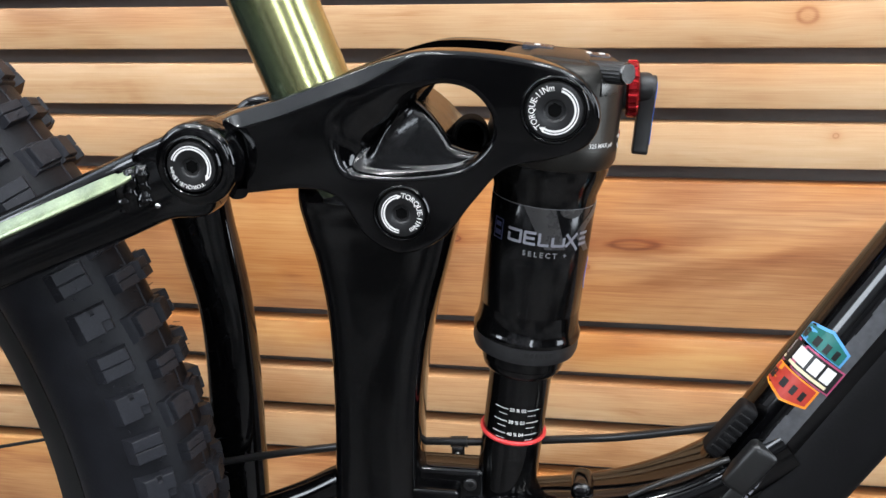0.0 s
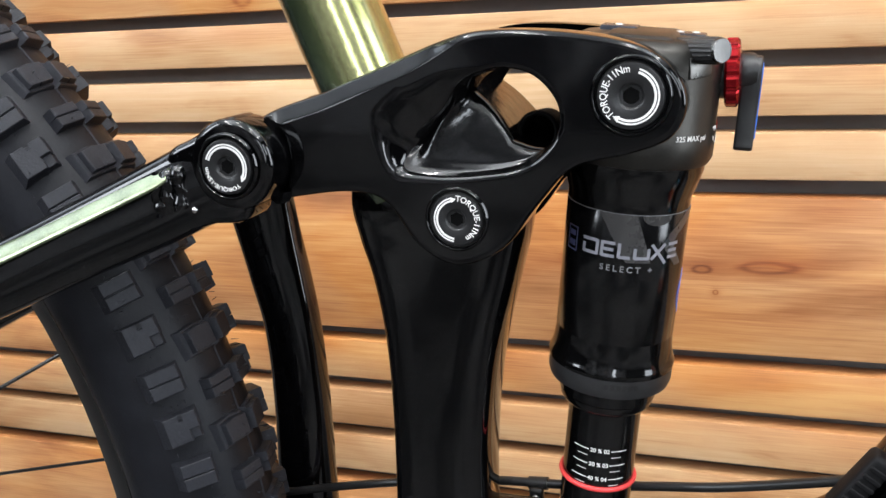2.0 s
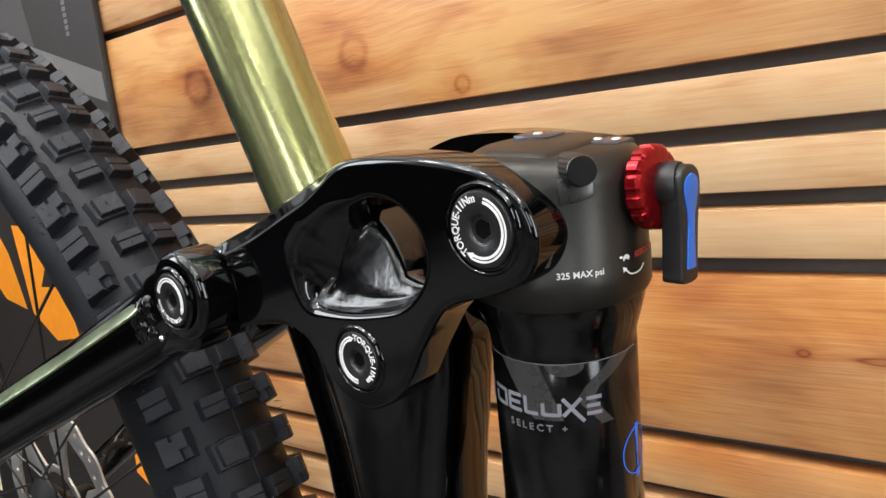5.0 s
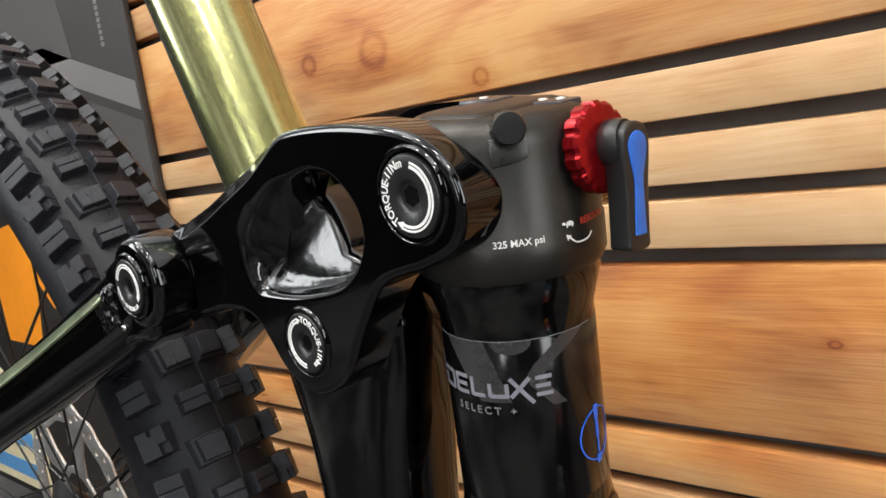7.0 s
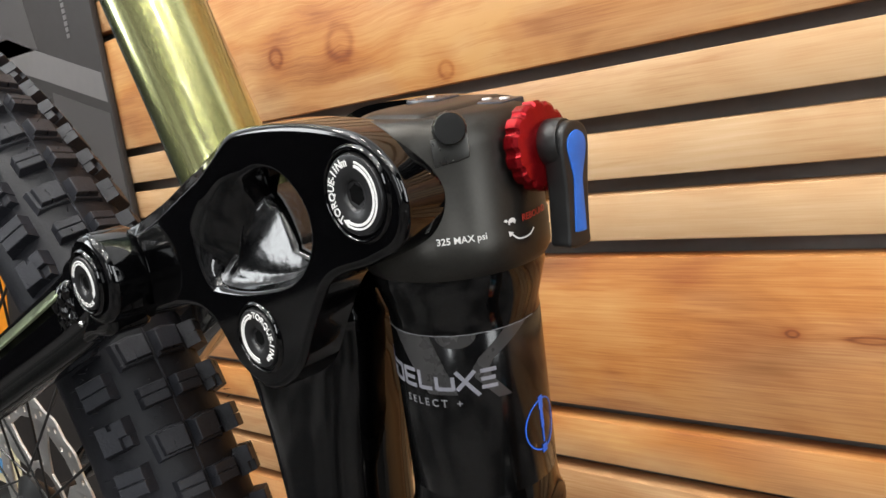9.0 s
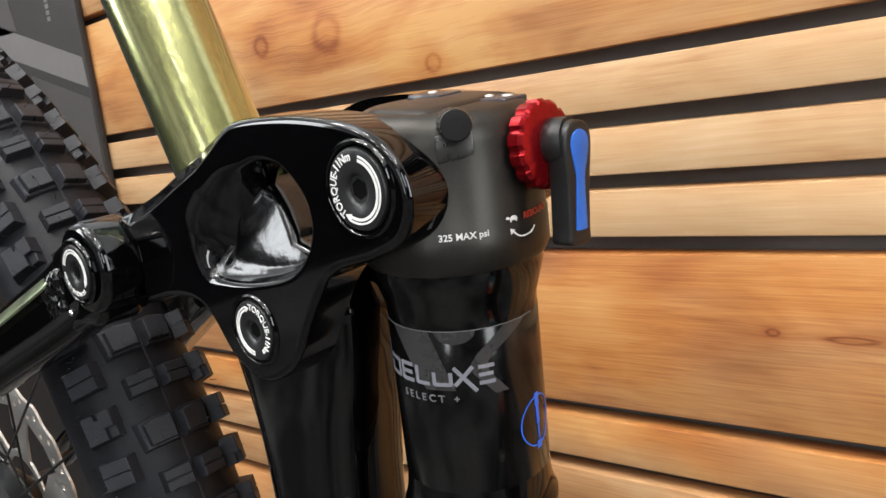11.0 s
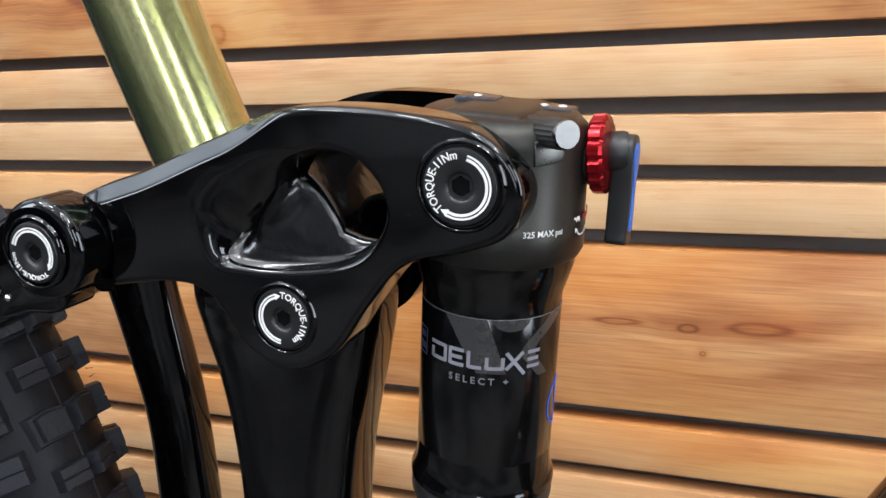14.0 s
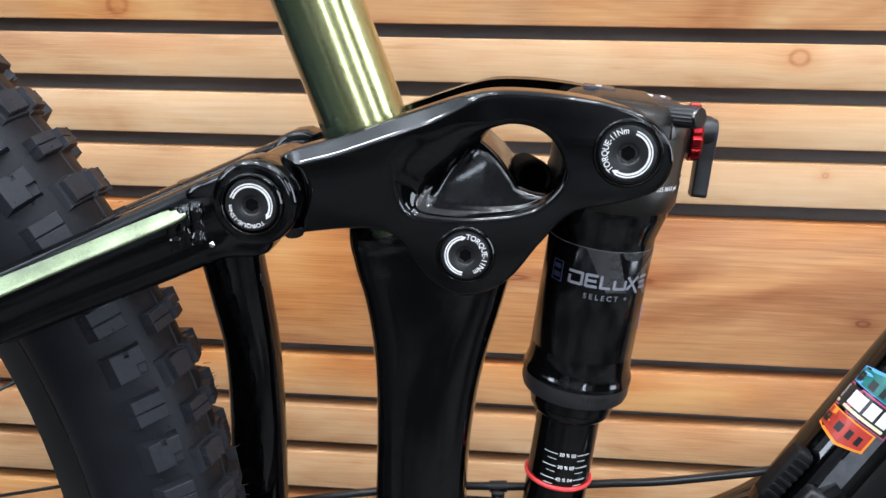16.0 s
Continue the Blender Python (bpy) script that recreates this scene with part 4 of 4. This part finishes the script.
port_at = Matrix.Translation((0.0745, 0.0195, 0.4660)) @ pose(0, 0, 0, 0, -56, 0)
plug = part("cable_port", moved(port, port_at), GUARD, down, "ribbed rubber cable port")
for k in range(6):
    part("rib", moved(boxed(-0.0095 + 0.0035 * k, -0.0078 + 0.0035 * k, -0.0046, -0.0036, -0.0024, 0.0040, 0.0003, 1), port_at), GUARD, plug)
cover = joined(boxed(-0.0118, 0.0112, -0.0020, 0.0065, -0.0064, 0.0060, 0.0028, 4), boxed(-0.0240, -0.0090, -0.0012, 0.0055, -0.0060, 0.0010, 0.0016, 3))
part("port_cover", moved(cover, Matrix.Translation((0.0815, 0.0125, 0.4525)) @ pose(0, 0, 0, 0, -56, 0)), SATIN, down, "black plastic port cover")

# sticker on the down tube: blocks of colour
for pts, mt in (([(-0.009, 0.0065), (0.009, 0.0065), (0.009, 0.0130), (0.0, 0.0170), (-0.009, 0.0130)], SKY), ([(-0.008, 0.0070), (0.008, 0.0070), (0.008, 0.0122), (0.0, 0.0158), (-0.008, 0.0122)], GREENINK),
                ([(-0.009, -0.0150), (0.0, -0.0185), (0.009, -0.0150), (0.009, -0.0060), (-0.009, -0.0060)], ORANGE), ([(-0.008, -0.0142), (0.0, -0.0172), (0.008, -0.0142), (0.008, -0.0066), (-0.008, -0.0066)], REDINK),
                ([(-0.011, -0.0056), (0.012, -0.0056), (0.012, 0.0060), (-0.011, 0.0060)], PINKINK), ([(-0.0102, -0.0049), (0.0112, -0.0049), (0.0112, 0.0053), (-0.0102, 0.0053)], SATIN)):
    lift = 0.0003 if mt in (GREENINK, REDINK, SATIN) else 0.0
    part("sticker_panel", on_tube(moved(polygon(pts, 0.0003), Matrix.Translation((0, 0, lift))), 0.0895, -0.0205), mt, down, "bright printed sticker panel", smooth=False)
for row, mt in ((0.0095, SATIN), (-0.0118, SATIN)):
    for k in range(4):
        part("sticker_bar", on_tube(bar(-0.0066 + 0.0036 * k, row - 0.0018, -0.0048 + 0.0036 * k, row + 0.0022, 0.0012), 0.0895, -0.0205), mt, down, smooth=False)
for k in range(4):
    part("sticker_bar", on_tube(bar(-0.0092 + 0.0049 * k, -0.0020, -0.0054 + 0.0049 * k, 0.0043, 0.0012), 0.0895, -0.0205), WHITE, down, smooth=False)
part("sticker_bar", on_tube(bar(-0.0085, -0.0042, 0.0095, -0.0029, 0.0012), 0.0895, -0.0205), CREAM, down, smooth=False)

# scuffed clear film along the tube, beside its rubber protector; the tube's silvery reflection is in its colour
film = []
for k in range(22):
    a0 = 0.005 + 0.0105 * k
    film.append(bar(-0.0158 + random.uniform(0, 0.0012), a0, -0.0084, a0 + 0.0105, 0.0001))
part("frame_film_sheen", on_tube(joined(*film), 0.0, 0.0), FILM_SHEEN, down, "scuffed clear film with the tube's silvery reflection painted in", smooth=False)
for k in range(7):
    part("film_mark", on_tube(bar(-0.0080, 0.018 + 0.0035 * k, -0.0070, 0.020 + 0.0035 * k + random.uniform(0, 0.0012), 0.0040), 0.0, 0.0), PALE, down, smooth=False)

# cables
def cable(points, r):
    return swept(points, [(r, r)] * len(points), side=(0, 0, 1) if abs(points[0][1] - points[-1][1]) > 0.5 else (0, 1, 0), seg=12, count=30)


part("brake_hose", cable([(0.072, 0.024, 0.4660), (0.062, 0.0295, 0.4605), (0.031, 0.043, 0.4468), (0.006, 0.0495, 0.4402), (-0.030, 0.0495, 0.4362), (-0.062, 0.0495, 0.4342), (-0.097, 0.052, 0.4280), (-0.154, 0.06, 0.412), (-0.22, 0.07, 0.39)], 0.0019), HOSE, bike, "thin black brake hose")

clip = joined(swept([(-0.0475, 0.0495, 0.4350), (-0.0395, 0.0495, 0.4356)], [(0.0027, 0.0027)] * 2, seg=20, count=4), boxed(-0.0465, -0.0405, 0.0440, 0.0472, 0.4240, 0.4352, 0.0012, 3))
hose_clip = part("hose_clip", clip, SATIN, bike, "small black clip that holds the hose")
part("clip_screw", moved(turned([(0.0016, 0.0), (0.0016, 0.0008), (0.0011, 0.0013)], 20), along((-0.0436, 0.0441, 0.4312), (-0.0436, -1.0, 0.4312))), STEEL, hose_clip)
part("lower_link", swept([(-0.150, 0.034, 0.393), (-0.130, 0.034, 0.403), (-0.112, 0.034, 0.412), (-0.096, 0.034, 0.421), (-0.080, 0.034, 0.426)], [(0.007, 0.008)] * 5, seg=20, count=20), GLOSS, bike, "glossy black lower link")

# ---- rear wheel ----
AXX, AXZ, RC, RT = -0.525, 0.375, 0.3335, 0.0305
WHEEL = Matrix.Translation((AXX, YM + 0.0005, AXZ)) @ pose(0, 0, 0, -90)  # lathe axis z along y
prof = [(RC + RT * math.cos(a), RT * math.sin(a)) for a in [radians(-138 + 276 * k / 36) for k in range(37)]]
tb = turned(prof, 160, cap=False)
tyre = part("tyre", moved(tb, WHEEL), RUBBER, bike, "knobbly black mountain bike tyre")
part("mould_seam", moved(turned([(RC + RT - 0.0002, -0.0006), (RC + RT + 0.0005, -0.0002), (RC + RT + 0.0005, 0.0002), (RC + RT - 0.0002, 0.0006)], 160, cap=False), WHEEL), KNOB, tyre)
rim = turned([(0.3125, -0.0155), (0.3150, -0.0150), (0.3150, -0.0135), (0.3105, -0.0125), (0.3105, 0.0125), (0.3150, 0.0135), (0.3150, 0.0150), (0.3125, 0.0155), (0.302, 0.0145), (0.288, 0.006), (0.286, 0.0), (0.288, -0.006), (0.302, -0.0145), (0.3125, -0.0155)], 128, cap=False)
rim_ob = part("rim", moved(rim, WHEEL), SATIN, bike, "black alloy rim")
# metal ring in place of the highlight along the rim flange
for side in (-1, 1):
    part("rim_edge", moved(turned([(0.3102, side * 0.0196), (0.3106, side * 0.0208), (0.3114, side * 0.0212), (0.3120, side * 0.0200)], 128, cap=False), WHEEL), VALVE, rim_ob, "metal ring on the rim edge, added for the light it catches")
hubb = turned([(0.009, -0.070), (0.012, -0.066), (0.012, -0.05), (0.028, -0.038), (0.029, -0.034), (0.016, -0.028), (0.014, 0.0), (0.016, 0.028), (0.029, 0.034), (0.028, 0.038), (0.012, 0.05), (0.012, 0.066), (0.009, 0.070)], 48)
part("hub", moved(hubb, WHEEL), SATIN, bike)
for k in range(32):
    a = 2 * math.pi * k / 32
    s = 1 if k % 2 else -1
    tw = radians(62) * (1 if (k // 2) % 2 else -1)
    p0 = Vector((0.0285 * math.cos(a + tw), 0.0285 * math.sin(a + tw), 0.036 * s))
    p1 = Vector((0.288 * math.cos(a), 0.288 * math.sin(a), 0.002 * s))
    part("spoke", moved(moved(turned([(0.0009, 0), (0.0009, (p1 - p0).length)], 8), along(p0, p1)), WHEEL), HOSE, bike)


def rotor_plate():
    out = [[Vector(((0.0900 + 0.0016 * math.sin(18 * a)) * math.cos(a), (0.0900 + 0.0016 * math.sin(18 * a)) * math.sin(a))) for a in [2 * math.pi * k / 240 for k in range(240)]]]
    out.append([Vector((0.030 * math.cos(a), 0.030 * math.sin(a))) for a in [2 * math.pi * k / 48 for k in range(48)]])
    for k in range(6):
        a0 = k * 60
        out.append([Vector((r * math.cos(radians(a)), r * math.sin(radians(a)))) for r, a in ((0.036, a0 + 6), (0.054, a0 - 2), (0.072, a0 - 2), (0.072, a0 + 20), (0.072, a0 + 36), (0.056, a0 + 34), (0.036, a0 + 46), (0.036, a0 + 26))])
    for k in range(24):
        for r in (0.077, 0.084):
            a = radians(15 * k + (7 if r > 0.08 else 0))
            out.append([Vector((r * math.cos(a) + 0.0022 * math.cos(b), r * math.sin(a) + 0.0022 * math.sin(b))) for b in [2 * math.pi * j / 10 for j in range(10)]])
    return plate(out, 0.0018, 0.0002, 1)


part("brake_rotor", moved(rotor_plate(), WHEEL @ Matrix.Translation((0, 0, 0.046))), STEEL, bike, "drilled steel brake rotor")

# ---- printed panel beside the slats ----
BOARD = 0.434
board = tagged(bm_object("display_board", boxed(-2.30, -1.012, BOARD, 0.4435, 0.0055, 1.35, 0.0015), CARD), "dark brown display board with grey, orange and blue print", "sign")


def print_board(name, pts, mat, lift=0.0):
    part(name, moved(polygon(pts, 0.0006), Matrix.Translation((0, BOARD - 0.0004 - lift, 0)) @ UPRIGHT), mat, board, smooth=False)


print_board("grey_panel", [(-2.25, 0.86), (-1.205, 0.815), (-1.245, 1.00), (-1.30, 1.30), (-2.25, 1.30)], CARDGREY)
print_board("grey_panel", [(-1.31, 0.848), (-1.205, 0.812), (-1.018, 0.752), (-1.016, 0.712), (-1.192, 0.765), (-1.40, 0.825), (-1.60, 0.86)], CARDPALE)
print_board("grey_panel", [(-1.185, 0.748), (-1.016, 0.697), (-1.016, 0.560), (-1.20, 0.60)], CARDGREY)
for k in range(9):
    print_board("letter_bar", [(-1.098, 0.812 + 0.0085 * k), (-1.088, 0.812 + 0.0085 * k), (-1.088, 0.818 + 0.0085 * k), (-1.098, 0.818 + 0.0085 * k)], CARDPALE)
print_board("orange_shape", [(-1.78, 0.345), (-1.60, 0.340), (-1.56, 0.47), (-1.50, 0.42), (-1.42, 0.405), (-1.455, 0.50), (-1.49, 0.545), (-1.62, 0.580), (-1.80, 0.56)], ORANGE)
print_board("orange_shape", [(-1.397, 0.400), (-1.321, 0.357), (-1.239, 0.368), (-1.265, 0.448), (-1.346, 0.446), (-1.292, 0.511), (-1.336, 0.545), (-1.42, 0.55)], ORANGE)
print_board("orange_shape", [(-1.125, 0.265), (-1.100, 0.262), (-1.085, 0.292), (-1.125, 0.290)], ORANGE)
print_board("orange_shape", [(-1.130, 0.165), (-1.054, 0.130), (-1.035, 0.150), (-1.035, 0.215), (-1.124, 0.218)], ORANGE)
print_board("cream_panel", [(-2.20, 0.02), (-1.72, 0.02), (-1.70, 0.19), (-1.92, 0.292), (-2.20, 0.30)], CREAM)
for k in range(3):
    print_board("blue_bar", [(-2.18, 0.04 + 0.07 * k), (-1.78, 0.04 + 0.07 * k), (-1.78, 0.075 + 0.07 * k), (-2.18, 0.075 + 0.07 * k)], SKY, 0.0006)

# ---- pieces: planks and tread blocks ----
for z0, z1 in rims:
    for x0, x1 in ((-1.95, 1.6),):
        if x1 > x0:
            off = random.uniform(-0.0006, 0.0006)
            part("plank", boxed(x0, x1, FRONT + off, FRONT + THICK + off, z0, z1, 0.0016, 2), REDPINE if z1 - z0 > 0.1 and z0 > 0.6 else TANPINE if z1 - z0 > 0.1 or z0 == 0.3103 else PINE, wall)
part("batten", boxed(-1.2, -1.16, FRONT + THICK + 0.001, 0.4742, 0.05, 1.4), DARK, wall)
part("batten", boxed(1.1, 1.14, FRONT + THICK + 0.001, 0.4742, 0.05, 1.4), DARK, wall)


def tread(pieces, taper):
    """A block of several raised pieces: outlines in (along, across), each with its height and how far its outer foot ramps out."""
    out = []
    for pts, h, ramp_ in pieces:
        bm = bmesh.new()
        pts = [(x * MM, y * MM) for x, y in pts]
        cx, cy = sum(p[0] for p in pts) / len(pts), sum(p[1] for p in pts) / len(pts)
        lo = [bm.verts.new((cx + (x - cx) * (1 + taper), cy + (y - cy) * (1 + taper) + (ramp_ * MM if y > cy else 0.0), -0.0018)) for x, y in pts]
        mid = [bm.verts.new((x, y, (h - 0.35) * MM)) for x, y in pts]
        hi = [bm.verts.new((x + math.copysign(0.35 * MM, cx - x), y + math.copysign(0.35 * MM, cy - y), h * MM)) for x, y in pts]
        for a, b in ((lo, mid), (mid, hi)):
            for k in range(len(pts)):
                bm.faces.new((a[k], a[(k + 1) % len(pts)], b[(k + 1) % len(pts)], b[k]))
        bm.faces.new(hi)
        out.append(bm)
    return joined(*out)


def rect(x0, x1, y0, y1):
    return [(x0, y0), (x1, y0), (x1, y1), (x0, y1)]


MM = 0.001
shapes = {
    # a tile split by one thin sipe
    "centre_a": tread([(rect(-4.4, -0.2, -6.2, 5.4), 4.4, 0.8), (rect(0.2, 4.4, -6.2, 5.4), 4.4, 0.8), (rect(-4.3, 4.3, -6.0, 5.2), 3.4, 0.8)], 0.10),
    # one tile with a short slot, on a lower step that runs out on the outer side
    "centre_b": tread([([(-5.0, -6.2), (4.4, -6.2), (5.2, 0.0), (4.4, 5.6), (-5.0, 5.0), (-5.0, 0.5), (0.0, 0.5), (0.0, -0.3), (-5.0, -0.3)], 4.2, 1.0), ([(-6.4, -6.4), (5.4, -6.4), (6.6, 0.0), (5.6, 8.0), (-6.4, 7.2)], 1.5, 1.0)], 0.10),
    # shoulder block split by one sipe
    "side_a": tread([(rect(-5.8, -0.2, -7.0, 6.0), 5.8, 2.6), (rect(0.2, 5.8, -7.0, 6.0), 5.8, 2.6), (rect(-5.6, 5.6, -6.6, 5.8), 4.4, 2.4)], 0.12),
    # stepped shoulder block with a square pit
    "side_b": tread([([(-6.2, -3.0), (-1.2, -3.0), (-1.2, -7.2), (6.2, -7.2), (6.2, -2.0), (3.6, -2.0), (3.6, 0.6), (6.2, 0.6), (6.2, 6.2), (-6.2, 6.2)], 5.8, 2.6), ([(-6.0, -6.8), (6.0, -7.0), (6.0, 6.0), (-6.0, 6.0)], 3.4, 2.4)], 0.12),
}
knob_mesh = {}
for key, bm in shapes.items():
    bmesh.ops.recalc_face_normals(bm, faces=bm.faces)
    me = bpy.data.meshes.new("tread_block")
    bm.to_mesh(me)
    bm.free()
    me.materials.append(KNOB)
    knob_mesh[key] = me
ROWS_N = 108
rest = bmesh.new()


def block_pose(theta, side, phi, depth):
    """Where a tread block sits: round the wheel, and across its profile."""
    c, s = math.cos(theta), math.sin(theta)
    radial, tang, out = Vector((c, 0, s)), Vector((-s, 0, c)), Vector((0, side, 0))
    n = radial * math.cos(phi) + out * math.sin(phi)
    across = out * math.cos(phi) - radial * math.sin(phi)
    o = Vector((AXX, YM + 0.0005, AXZ)) + radial * RC + n * (RT + depth)
    m = Matrix.Identity(4)
    for k, v in enumerate((tang, across, n)):
        for j in range(3):
            m[j][k] = v[j]
    return Matrix.Translation(o) @ m


for k in range(ROWS_N):
    th = 2 * math.pi * k / ROWS_N
    shown = radians(-12) < (th if th < math.pi else th - 2 * math.pi) < radians(96)
    for side in (-1, 1):
        for kind, phi, dth in (("centre", radians(14.5), 0.0), ("side", radians(52), 0.5)):
            key = kind + ("_a" if k % 2 else "_b")
            m = block_pose(th + (dth + (0.5 if side > 0 and kind == "side" else 0.0)) * 2 * math.pi / ROWS_N, side, phi, 0.0)
            if shown:
                ob = new("tread_block", knob_mesh[key])
                ob.parent = tyre
                ob.matrix_basis = m
            else:
                rest.from_mesh(knob_mesh[key])
                rest.verts.ensure_lookup_table()
                n = len(knob_mesh[key].vertices)
                bmesh.ops.transform(rest, matrix=m, verts=rest.verts[-n:])
hairs = bmesh.new()
rng = random.Random(11)
for k in range(420):
    th = radians(rng.uniform(-14, 98))
    phi = rng.choice((17, 17, 52, 52, 60)) + rng.uniform(-9, 9)
    m = block_pose(th, -1 if rng.random() < 0.72 else 1, radians(phi), 0.0038)
    lean = Vector((rng.uniform(-0.5, 0.5), rng.uniform(-0.5, 0.5), 1.0)).normalized() * rng.uniform(0.0015, 0.0040)
    r = 0.00028
    lo = [hairs.verts.new(m @ Vector((r * math.cos(a), r * math.sin(a), 0))) for a in (0, 2.09, 4.19)]
    hi = [hairs.verts.new(m @ (lean + Vector((0.4 * r * math.cos(a), 0.4 * r * math.sin(a), 0)))) for a in (0, 2.09, 4.19)]
    for j in range(3):
        hairs.faces.new((lo[j], lo[(j + 1) % 3], hi[(j + 1) % 3], hi[j]))
    hairs.faces.new(hi)
tagged(part("tread_hair", hairs, KNOB, tyre, smooth=False), kind="stuff")
ob = part("tread", rest, KNOB, tyre, smooth=False)
tagged(ob, kind="stuff")
bike.matrix_world = Matrix.Translation((0, 0, 0.6)) @ pose(0, 0, 0, TIP) @ Matrix.Translation((0, 0, -0.6))
